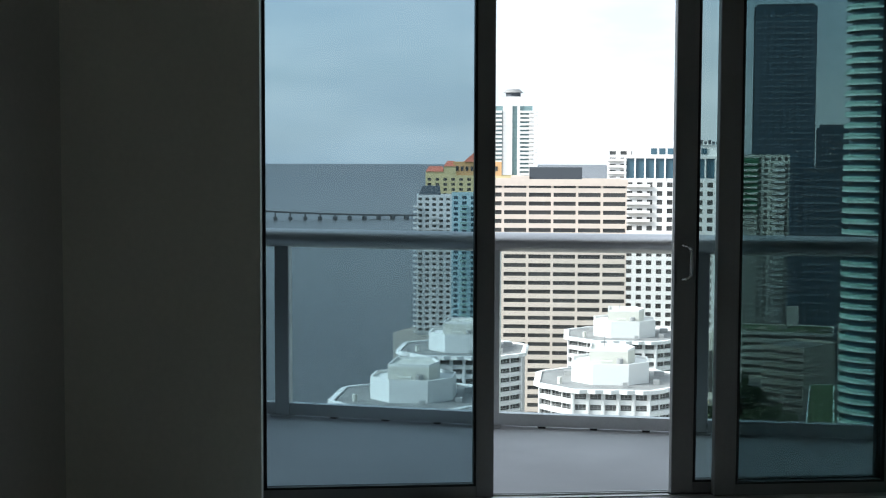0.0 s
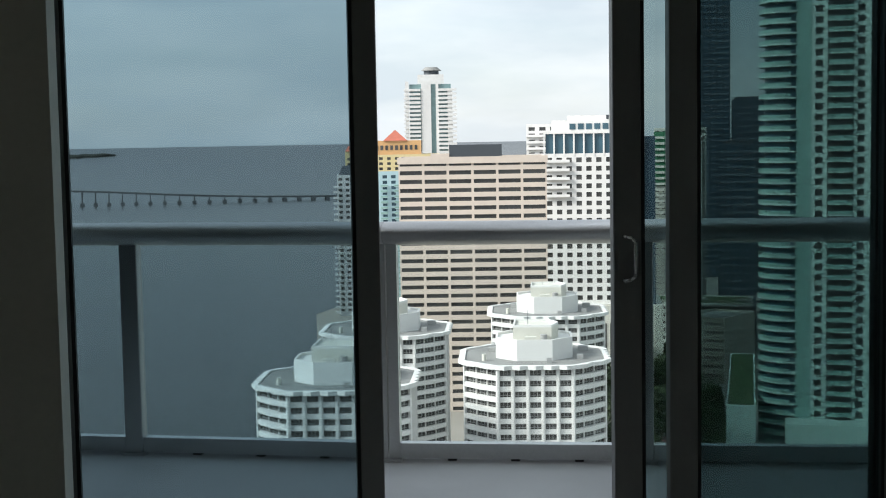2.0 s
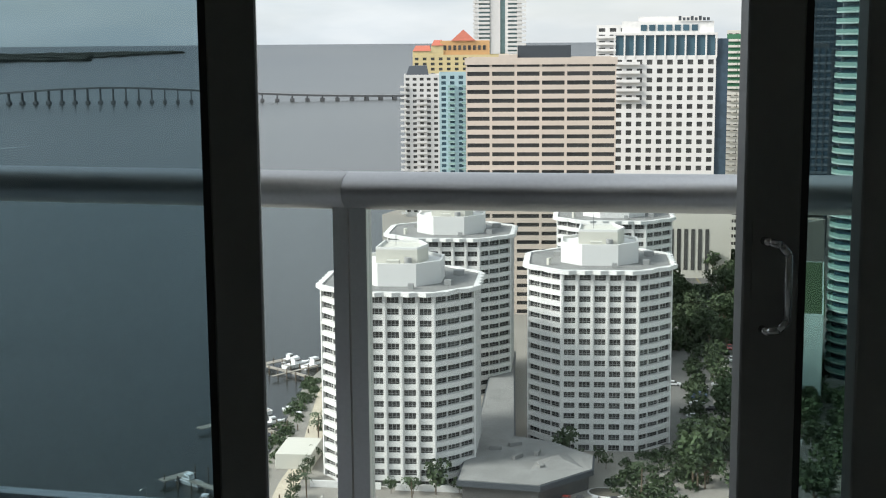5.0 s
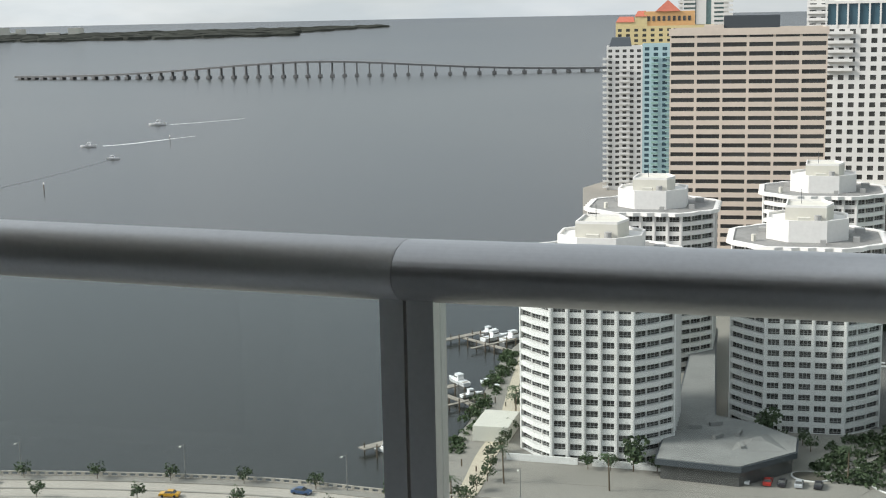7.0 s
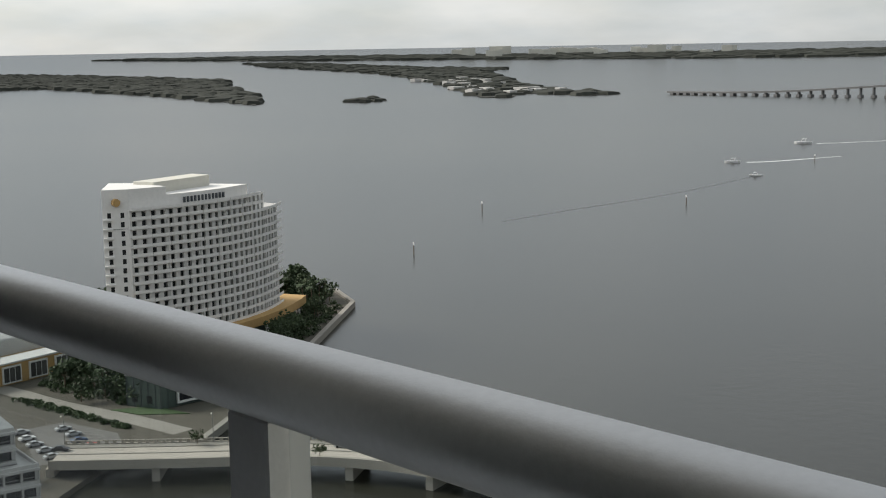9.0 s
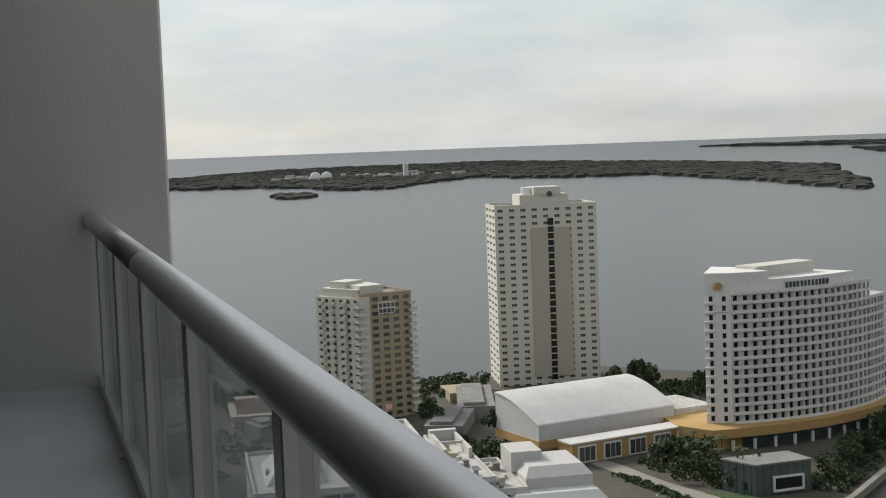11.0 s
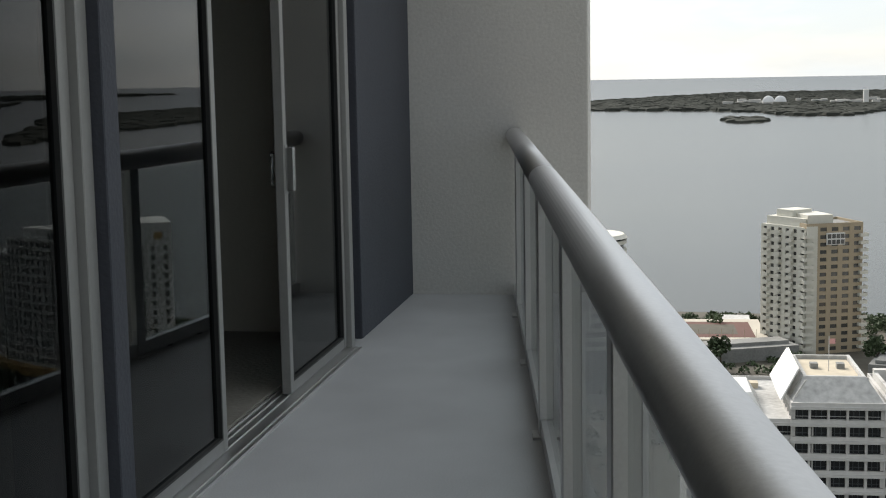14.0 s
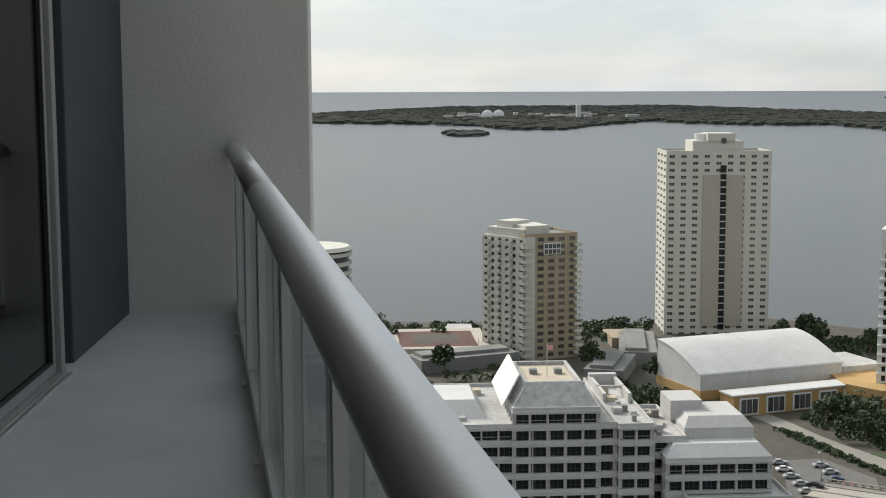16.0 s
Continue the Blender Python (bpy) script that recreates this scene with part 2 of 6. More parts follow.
# ---- building blocks ----
class Shape:
    """Gathers faces for one mesh."""

    def __init__(self):
        self.v, self.f = [], []

    def face(self, *pts):
        k = len(self.v)
        self.v += [tuple(p) for p in pts]
        self.f.append(tuple(range(k, k + len(pts))))
        return self

    def box(self, x0, x1, y0, y1, z0, z1, m=None):
        return self.prism([(x0, y0), (x1, y0), (x1, y1), (x0, y1)], z0, z1, m)

    def prism(self, poly, z0, z1, m=None, top=None):
        """An upright solid on a counter-clockwise outline; top: another outline for a taper."""
        top = top or poly
        k, n = len(self.v), len(poly)
        pts = [Vector((x, y, z0)) for x, y in poly] + [Vector((x, y, z1)) for x, y in top]
        self.v += [tuple(m @ p) if m else tuple(p) for p in pts]
        self.f.append(tuple(k + i for i in reversed(range(n))))
        self.f.append(tuple(k + n + i for i in range(n)))
        for i in range(n):
            j = (i + 1) % n
            self.f.append((k + i, k + j, k + n + j, k + n + i))
        return self

    def tube(self, a, b, r0, r1=None, n=8):
        a, b = Vector(a), Vector(b)
        r1 = r0 if r1 is None else r1
        q = (b - a).to_track_quat("Z", "Y")
        k = len(self.v)
        for p, r in ((a, r0), (b, r1)):
            for i in range(n):
                t = 2 * math.pi * i / n
                self.v.append(tuple(p + q @ Vector((r * math.cos(t), r * math.sin(t), 0))))
        self.f.append(tuple(k + i for i in reversed(range(n))))
        self.f.append(tuple(k + n + i for i in range(n)))
        for i in range(n):
            j = (i + 1) % n
            self.f.append((k + i, k + j, k + n + j, k + n + i))
        return self

    def mesh(self, name, material, smooth=False):
        me = bpy.data.meshes.new(name)
        me.from_pydata(self.v, [], self.f)
        me.materials.append(material)
        if smooth:
            me.shade_smooth()
        me.update()
        return me


def part(name, shape, material, parent, label="", smooth=False, m=None, kind=""):
    """One mesh under a thing; shape is a Shape or a ready mesh."""
    me = shape if isinstance(shape, bpy.types.Mesh) else shape.mesh(name, material, smooth)
    ob = new(name, me)
    ob.parent = parent
    if m is not None:
        ob.matrix_basis = m
    return tagged(ob, label, kind=kind)


CITY = pose(0, 0, 0, 0, 0, -0.42)  # turn of the mainland blocks about the balcony


def thing(name, label, category, x=0, y=0, z=0, rz=0, group="", kind=""):
    ob = new(name)
    ob.matrix_basis = pose(x, y, z, 0, 0, rz)
    if y > 250 and x > -400:
        ob.matrix_basis = CITY @ ob.matrix_basis
    return tagged(ob, label, category, group, kind)


def solid(name, shape, material, label, category, kind="", smooth=False, m=None, group=""):
    ob = new(name, shape.mesh(name, material, smooth))
    if m is not None:
        ob.matrix_basis = m
    return tagged(ob, label, category, group, kind)


def bevelled(shape, width, segments=2):
    bm = bmesh.new()
    me = shape.mesh("tmp", M_ALU)
    bm.from_mesh(me)
    bpy.data.meshes.remove(me)
    bmesh.ops.remove_doubles(bm, verts=bm.verts, dist=1e-5)
    bmesh.ops.bevel(bm, geom=list(bm.edges), offset=width, segments=segments, affect="EDGES", profile=0.6)
    out = Shape()
    out.v = [tuple(v.co) for v in bm.verts]
    bm.verts.index_update()
    out.f = [tuple(v.index for v in f.verts) for f in bm.faces]
    bm.free()
    return out


G = -105.0  # level of the bay below the balcony floor


def facade(wall, panes, p0, p1, z0, floors, fh, bays, ww, sill, head, depth=0.35, skip=None):
    """A wall from p0 to p1 (its outside to the right hand) with a recessed opening per bay and floor; openings go to panes."""
    p0, p1 = Vector((*p0, 0)), Vector((*p1, 0))
    u = (p1 - p0)
    width = u.length
    u.normalize()
    n = Vector((u.y, -u.x, 0))
    bw = width / bays
    rz = math.degrees(math.atan2(u.y, u.x))
    up = Vector((0, 0, 1))
    for j in range(floors):
        for i in range(bays):
            a0, a3 = i * bw, (i + 1) * bw
            za, zd = z0 + j * fh, z0 + (j + 1) * fh
            P = lambda a, z, d=0.0: p0 + u * a + up * z - n * d
            if skip and skip(i, j):
                wall.face(P(a0, za), P(a3, za), P(a3, zd), P(a0, zd))
                continue
            a1, a2 = a0 + (bw - ww) / 2, a3 - (bw - ww) / 2
            zb, zc = za + sill, za + head
            wall.face(P(a0, za), P(a3, za), P(a3, zb), P(a0, zb))
            wall.face(P(a0, zc), P(a3, zc), P(a3, zd), P(a0, zd))
            wall.face(P(a0, zb), P(a1, zb), P(a1, zc), P(a0, zc))
            wall.face(P(a2, zb), P(a3, zb), P(a3, zc), P(a2, zc))
            wall.face(P(a1, zb), P(a2, zb), P(a2, zb, depth), P(a1, zb, depth))
            wall.face(P(a1, zc, depth), P(a2, zc, depth), P(a2, zc), P(a1, zc))
            wall.face(P(a1, zb), P(a1, zb, depth), P(a1, zc, depth), P(a1, zc))
            wall.face(P(a2, zb, depth), P(a2, zb), P(a2, zc), P(a2, zc, depth))
            c = P((a1 + a2) / 2, zb, depth)
            panes.append((c, rz, round(ww, 3), round(zc - zb, 3)))


def glaze(parent, panes, material, frame_material=None, keep=300):
    """Panes as parts that share a mesh; past keep of them the rest is one joined part."""
    meshes = {}
    rest = Shape()
    for k, (c, rz, w, h) in enumerate(panes):
        m = pose(c.x, c.y, c.z, 0, 0, rz)
        if k < keep:
            if (w, h) not in meshes:
                meshes[w, h] = Shape().box(-w / 2, w / 2, -0.02, 0.06, 0, h).mesh("pane", material)
            part("pane", meshes[w, h], material, parent, m=m)
        else:
            rest.box(-w / 2, w / 2, -0.02, 0.06, 0, h, m)
    if rest.f:
        part("glazing", rest, material, parent, kind="stuff")
    if frame_material:
        bars = Shape()
        for c, rz, w, h in panes:
            m = pose(c.x, c.y, c.z, 0, 0, rz)
            for x in ([0] if w < 2.4 else [-w / 6, w / 6]):
                bars.box(x - 0.06, x + 0.06, -0.1, -0.02, 0, h, m)
            bars.box(-w / 2, w / 2, -0.1, -0.02, h * 0.28, h * 0.28 + 0.08, m)
        part("window_mullion", bars, frame_material, parent, kind="stuff")


def ring(poly, d):
    """The outline grown by d (counter-clockwise outline)."""
    out, n = [], len(poly)
    for i in range(n):
        a, b, c = (Vector(poly[(i + k) % n]) for k in (-1, 0, 1))
        e, f = (b - a).normalized(), (c - b).normalized()
        ne, nf = Vector((e.y, -e.x)), Vector((f.y, -f.x))
        k = (ne + nf)
        k = k / max(0.3, k.dot(ne))
        out.append(tuple(b + k * d))
    return out


def parapet(shape, poly, z0, z1, t):
    inner = ring(poly, -t)
    n = len(poly)
    V = lambda p, z: (p[0], p[1], z)
    for i in range(n):
        j = (i + 1) % n
        shape.face(V(poly[i], z0), V(poly[j], z0), V(poly[j], z1), V(poly[i], z1))
        shape.face(V(inner[j], z0), V(inner[i], z0), V(inner[i], z1), V(inner[j], z1))
        shape.face(V(poly[i], z1), V(poly[j], z1), V(inner[j], z1), V(inner[i], z1))


# ---- balcony, room and facade ----
ROOM = pose(3.69, -0.03, 0, 0, 0, 27)  # room frame: x along its glazing, y outward


def rail_y(x):
    return 0.73 + (0.139 * (x + 5) if x < 4.0 else 0.139 * 9 + 0.21 * (x - 4.0))


slab_poly = [(-5.0, -0.3), (3.3, -0.35), (3.75, -0.15), (8.2, 2.12), (8.2, 2.98), (4.0, rail_y(4.0) + 0.12), (-5.0, 0.86)]
solid("balcony_floor", Shape().prism(slab_poly, -0.25, 0.0), M_SLAB, "pale grey coated concrete balcony floor with faint stains", "floor", "structure")
# unseen overhang added for shade, cut back so sky reaches the handrail
solid("shading_slab", Shape().prism(slab_poly[:3] + [(8.2, 2.12), (8.2, 2.3), (4.0, rail_y(4.0) - 0.7), (-5.0, 0.3)], 2.75, 2.95), M_STUCCO, "unseen grey stucco slab added to shade the balcony", "ceiling", "structure")
solid("wall_end", bevelled(Shape().box(-5.3, -5.0, -0.6, 1.2, -0.25, 2.75), 0.012), M_STUCCO, "grey rough stucco end wall of the balcony", "wall", "structure")
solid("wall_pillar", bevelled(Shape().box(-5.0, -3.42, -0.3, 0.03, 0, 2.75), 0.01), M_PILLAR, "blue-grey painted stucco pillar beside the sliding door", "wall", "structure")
solid("wall_far_side", Shape().box(8.2, 8.4, 1.9, 3.2, -0.25, 2.75), M_STUCCO, "plain stucco wall closing the balcony", "wall", "structure")
Z_HEAD = 2.45


def sliding_panel(name, label, x0, x1, y, m, handle_at=None, stile=0.078, glass=M_GLASS):
    """An aluminium framed glass panel between x0 and x1 in the frame m."""
    t = new(name)
    t.matrix_basis = m @ pose(x0, y, 0.012)
    w, h = x1 - x0, Z_HEAD - 0.045
    tagged(t, label, "door", "sliding door panels")
    part("stile", bevelled(Shape().box(0, stile, -0.022, 0.022, 0, h), 0.003, 1), M_FRAME, t)
    part("stile", bevelled(Shape().box(w - stile, w, -0.022, 0.022, 0, h), 0.003, 1), M_FRAME, t)
    part("top_rail", Shape().box(stile, w - stile, -0.02, 0.02, h - 0.08, h), M_FRAME, t)
    part("bottom_rail", Shape().box(stile, w - stile, -0.02, 0.02, 0, 0.05), M_FRAME, t)
    g = Shape()
    for a, b, c, d in ((stile, stile + 0.012, 0.05, h - 0.08), (w - stile - 0.012, w - stile, 0.05, h - 0.08), (stile + 0.012, w - stile - 0.012, 0.05, 0.06), (stile + 0.012, w - stile - 0.012, h - 0.092, h - 0.08)):
        g.box(a, b, -0.021, 0.021, c, d)
    part("gasket", g, M_GASKET, t, "black rubber gasket")
    p = part("pane", Shape().box(stile + 0.004, w - stile - 0.004, -0.004, 0.004, 0.055, h - 0.085), glass, t, "tinted glass pane")
    p.visible_shadow = False
    if handle_at is not None:
        bow = 0.032 if handle_at < w / 2 else -0.032
        z0, z1 = 0.955, 1.105
        for side in (-1, 1):
            hd = Shape()
            if side < 0:
                a = [(handle_at + bow * f, side * d, z) for f, d, z in ((0, 0.022, z0), (0.1, 0.045, z0), (0.6, 0.054, z0 + 0.004), (1, 0.056, z0 + 0.02), (1, 0.056, z1 - 0.02), (0.6, 0.054, z1 - 0.004), (0.1, 0.045, z1), (0, 0.022, z1))]
                for p0, p1 in zip(a, a[1:]):
                    hd.tube(p0, p1, 0.007, n=8)
            else:
                hd = bevelled(Shape().box(handle_at - 0.017, handle_at + 0.017, 0.024, 0.062, 0.93, 1.13), 0.006, 2)
            part("pull_handle", hd, M_CHROME, t, "brushed metal pull handle", smooth=side < 0)
            plate = Shape().box(handle_at - 0.02, handle_at + 0.02, side * 0.0222 - 0.002, side * 0.0222 + 0.002, 0.92, 1.14)
            part("handle_plate", plate, M_FRAME, t)
    return t


sliding_panel("sliding_door_panel", "fixed tinted glass panel in a grey aluminium frame", -0.09, 0.985, 0.03, ROOM)
sliding_panel("sliding_door_panel", "open sliding glass door panel with a metal pull handle", 1.778, 2.83, 0.03, ROOM, 0.035, 0.098, M_GLASS_DARK)
sliding_panel("sliding_door_panel", "fixed tinted glass panel behind the open door", 1.955, 2.83, -0.03, ROOM, None, 0.098, M_GLASS_DARK)
FLAT = pose(0, 0, 0)
sliding_panel("sliding_door_panel", "half-open sliding glass door with a metal pull handle", -3.15, -2.03, -0.02, FLAT, 1.085, 0.05, M_DOORGLASS)
sliding_panel("sliding_door_panel", "fixed dark glass panel beside the opening", -1.10, -0.08, -0.02, FLAT, None, 0.05, M_DOORGLASS)
sliding_panel("sliding_door_panel", "fixed dark glass panel of the next room", 0.195, 1.55, -0.02, FLAT, None, 0.07, M_DOORGLASS)
sliding_panel("sliding_door_panel", "fixed dark glass panel of the next room", 1.56, 2.95, -0.02, FLAT, None, 0.07, M_DOORGLASS)


def door_frame(x0, x1, m, label):
    t = new("door_frame")
    t.matrix_basis = m
    tagged(t, label, "door frame", kind="structure")
    part("jamb", bevelled(Shape().box(x0 - 0.05, x0 + 0.025, -0.09, 0.03, 0, Z_HEAD), 0.003, 1), M_FRAME, t)
    part("jamb", bevelled(Shape().box(x1 - 0.025, x1 + 0.05, -0.09, 0.03, 0, Z_HEAD), 0.003, 1), M_FRAME, t)
    part("head", Shape().box(x0 + 0.025, x1 - 0.025, -0.09, 0.075, Z_HEAD - 0.03, Z_HEAD), M_FRAME, t)
    s = Shape()
    s.box(x0 + 0.025, x1 - 0.025, -0.10, 0.085, 0, 0.006)
    for y in (-0.085, -0.052, -0.01, 0.052, 0.08):
        s.box(x0 + 0.025, x1 - 0.025, y - 0.003, y + 0.003, 0.006, 0.012)
    part("sill_track", s, M_ALU, t, "ridged aluminium sill track")


door_frame(-0.10, 2.85, ROOM, "grey aluminium frame of the open balcony door")
door_frame(-3.18, -0.05, FLAT, "grey aluminium frame of the second balcony door")
door_frame(0.167, 2.98, FLAT, "grey aluminium frame of the next glazing")
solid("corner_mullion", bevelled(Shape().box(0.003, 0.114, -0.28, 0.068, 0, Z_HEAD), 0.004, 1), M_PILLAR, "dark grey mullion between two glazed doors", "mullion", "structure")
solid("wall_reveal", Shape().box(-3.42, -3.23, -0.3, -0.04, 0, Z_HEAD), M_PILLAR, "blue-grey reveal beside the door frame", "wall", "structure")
solid("wall_over_doors", Shape().box(-3.42, 3.03, -0.3, -0.02, Z_HEAD, 2.75), M_STUCCO, "grey stucco lintel over the glazing", "wall", "structure")
solid("wall_between", Shape().prism([(3.03, -0.3), (3.35, -0.3), (3.56, -0.05), (3.52, 0.0), (3.03, -0.02)], 0, 2.75), M_STUCCO, "grey stucco pier between the glazed rooms", "wall", "structure")
solid("wall_over_open_door", Shape().box(-0.15, 2.9, -0.2, 0.08, Z_HEAD, 2.75), M_STUCCO, "grey stucco lintel over the open door", "wall", "structure", m=ROOM)
solid("wall_outer", Shape().box(2.9, 5.0, -0.2, 0.08, 0, 2.75), M_STUCCO, "grey stucco outer wall beside the open door", "wall", "structure", m=ROOM)

# the room that the walk starts in
solid("floor", Shape().box(-1.5, 2.9, -8.0, -0.1, -0.2, 0.004), M_CARPET, "plain pale floor of the dark empty room", "floor", "structure", m=ROOM)
solid("ceiling", Shape().box(-1.5, 2.9, -8.0, -0.2, 2.6, 2.75), M_PLASTER, "white ceiling of the dark room", "ceiling", "structure", m=ROOM)
solid("wall_pier", Shape().box(-1.30, -0.012, -0.30, -0.095, 0.004, 2.6), M_PLASTER, "pale painted pier beside the balcony door", "wall", "structure", m=ROOM)
solid("wall_side", Shape().box(-1.50, -1.30, -8.0, -0.095, 0.004, 2.6), M_PLASTER, "pale painted side wall of the dark room", "wall", "structure", m=ROOM)
solid("wall_side_far", Shape().box(2.745, 2.95, -8.0, -0.095, 0.004, 2.6), M_PLASTER, "pale painted side wall beside the glazing", "wall", "structure", m=ROOM)
solid("wall_back", Shape().box(-1.30, 2.745, -8.15, -8.0, 0.004, 2.6), M_PLASTER, "plain back wall of the dark room", "wall", "structure", m=ROOM)
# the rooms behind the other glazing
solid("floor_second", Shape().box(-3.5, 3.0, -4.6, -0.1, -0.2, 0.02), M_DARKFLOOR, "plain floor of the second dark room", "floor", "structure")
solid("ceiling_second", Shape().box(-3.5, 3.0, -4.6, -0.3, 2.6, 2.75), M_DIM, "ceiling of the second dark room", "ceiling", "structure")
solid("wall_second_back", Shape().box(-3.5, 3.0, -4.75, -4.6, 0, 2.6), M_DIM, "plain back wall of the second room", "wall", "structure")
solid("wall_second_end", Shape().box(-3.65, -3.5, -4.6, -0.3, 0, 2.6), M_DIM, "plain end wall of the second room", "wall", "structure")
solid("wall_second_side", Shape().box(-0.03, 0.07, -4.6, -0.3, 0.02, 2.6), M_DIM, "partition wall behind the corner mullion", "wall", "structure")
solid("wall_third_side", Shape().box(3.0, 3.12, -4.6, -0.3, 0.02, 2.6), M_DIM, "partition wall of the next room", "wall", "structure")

# unseen mass added above to block sun; storeys of the same building below
solid("sun_blocking_mass", Shape().prism([(-9, -14), (14, -14), (14, 4.6), (8.2, 2.1), (3.75, -0.15), (3.3, -0.35), (-9, -0.35)], 2.96, 24), M_STUCCO, "unseen plain mass above that keeps the sun off the balcony", "building", "structure")
solid("storeys_below", Shape().prism([(-9, -14), (14, -14), (14, 4.6), (8.2, 2.1), (3.75, -0.15), (3.3, -0.35), (-9, -0.35)], G, -0.26), M_STUCCO, "plain storeys of the apartment tower below", "building", "structure")

# rail
POSTS = [-4.2, -2.84, -1.45, -0.03, 1.39, 2.79, 4.0, 5.12, 6.3, 7.4]
rail = thing("balcony_railing", "grey aluminium railing with a thick round handrail and glass infill", "railing")


def rail_point(x, z):
    return (x, rail_y(x), z)


def rail_z(x):
    return 1.032 + max(0.0, 1.0 - x) * 0.003


def handrail(a, b, n=40):
    """A slightly flattened aluminium tube between two places along the rail."""
    s, ends = Shape(), []
    for x in (a, b):
        p = Vector(rail_point(x, rail_z(x)))
        ends.append([tuple(p + Vector((0, 0.060 * math.cos(2 * math.pi * k / n) - 0.006, 0.053 * math.sin(2 * math.pi * k / n)))) for k in range(n)])
    for k in range(n):
        j = (k + 1) % n
        s.face(ends[0][k], ends[0][j], ends[1][j], ends[1][k])
    s.face(*ends[0][::-1])
    s.face(*ends[1])
    bm = bmesh.new()
    me = s.mesh("handrail", M_ALU)
    bm.from_mesh(me)
    bmesh.ops.remove_doubles(bm, verts=bm.verts, dist=1e-5)
    bmesh.ops.recalc_face_normals(bm, faces=bm.faces)
    for f in bm.faces:
        f.smooth = len(f.verts) == 4
    bm.to_mesh(me)
    bm.free()
    return me


for a, b in ((-5.0, -1.45), (-1.447, 3.9995), (4.0005, 8.2)):
    part("handrail", handrail(a, b), M_ALU, rail, "round grey aluminium handrail")
ends = [-5.0] + POSTS + [8.2]
for x in POSTS:
    ang = 7.9 if x < 4.0 else 11.9
    m = pose(x, rail_y(x), 0, 0, 0, ang)
    if abs(x - 4.0) < 0.01:
        part("post", Shape().box(-0.045, -0.003, -0.035, 0.035, 0, 0.992), M_ALU, rail, m=m)
        part("post", Shape().box(0.003, 0.05, -0.035, 0.035, 0, 0.992), M_ALU, rail, m=m)
    else:
        part("post", bevelled(Shape().box(-0.043, 0.043, -0.035, 0.035, 0, rail_z(x) - 0.045), 0.004, 1), M_ALU, rail, m=m)
    part("base_plate", Shape().box(-0.06, 0.06, -0.06, 0.05, 0, 0.012), M_ALU, rail, m=m)
for a, b in zip(ends, ends[1:]):
    pa, pb = Vector(rail_point(a, 0)), Vector(rail_point(b, 0))
    L = (pb - pa).length
    m = Matrix.Translation(pa) @ pose(0, 0, 0, 0, 0, math.degrees(math.atan2(pb.y - pa.y, pb.x - pa.x)))
    part("bottom_channel", Shape().box(0.045, L - 0.045, -0.028, 0.028, 0.012, 0.080), M_ALU, rail, m=m)
    g = part("glass_panel", Shape().box(0.05, L - 0.05, -0.005, 0.005, 0.078, 0.982), M_RAILGLASS, rail, "clear glass infill panel", m=m)
    g.visible_shadow = False
    for k in range(3):
        part("setting_block", Shape().box(L * (0.25 + 0.25 * k) - 0.02, L * (0.25 + 0.25 * k) + 0.02, -0.02, 0.02, 0, 0.012), M_GASKET, rail, m=m)


# ---- sea, land and distance ----
EYE = 1.5


def far(x, y, h=0.0, level=None):
    """Beyond 2.5 km the plane is drawn in towards the eye along the line of sight, so that the horizon lies within reach."""
    d = math.hypot(x, y)
    z = (G if level is None else level) + h
    if d <= 2500:
        return (x, y, z)
    e = d - 2500
    k = (2500 + e * 2300 / (e + 2300)) / d
    return (x * k, y * k, EYE + (z - EYE) * k)


sea = Shape()
radii = [0, 60, 150, 300, 500, 800, 1200, 1700, 2200, 2500, 2800, 3200, 3800, 4600, 5600, 7000, 9000, 12000, 18500]
N = 96
for r0, r1 in zip(radii, radii[1:]):
    for i in range(N):
        a, b = 2 * math.pi * i / N, 2 * math.pi * (i + 1) / N
        q = [far(r * math.cos(t), r * math.sin(t)) for r, t in ((r0, a), (r1, a), (r1, b), (r0, b))]
        sea.face(*(q[1:] if r0 == 0 else q)) if r0 else sea.face(q[0], q[1], q[2])
solid("water", sea, M_SEA, "grey rippled bay water reaching the horizon", "water", "structure", smooth=True)


def land(name, poly, top, material, label):
    s = Shape()
    s.prism(poly, G - 2, G + top)
    return solid(name, s, material, label, "ground", "structure")


land("ground_mainland", [(-134, 232), (-120, 150), (-120, -400), (700, -400), (700, 1500), (-300, 1500), (-320, 900), (-319, 742), (-200, 470), (-181, 365), (-158, 300), (-150, 268)], 1.5, M_PAVING, "paved waterfront ground with streets and parking")
land("ground_island", [(-327, 146), (-322, 118), (-300, 95), (-235, 20), (-215, -60), (-300, -400), (-650, -400), (-600, 0), (-590, 110), (-600, 170), (-500, 285), (-471, 277), (-396.7, 212), (-356.4, 175.5)][::-1], 1.5, M_SOIL, "island ground with streets, gardens and seawall")


def facing(x, y):
    return math.degrees(math.atan2(4 - x, y))


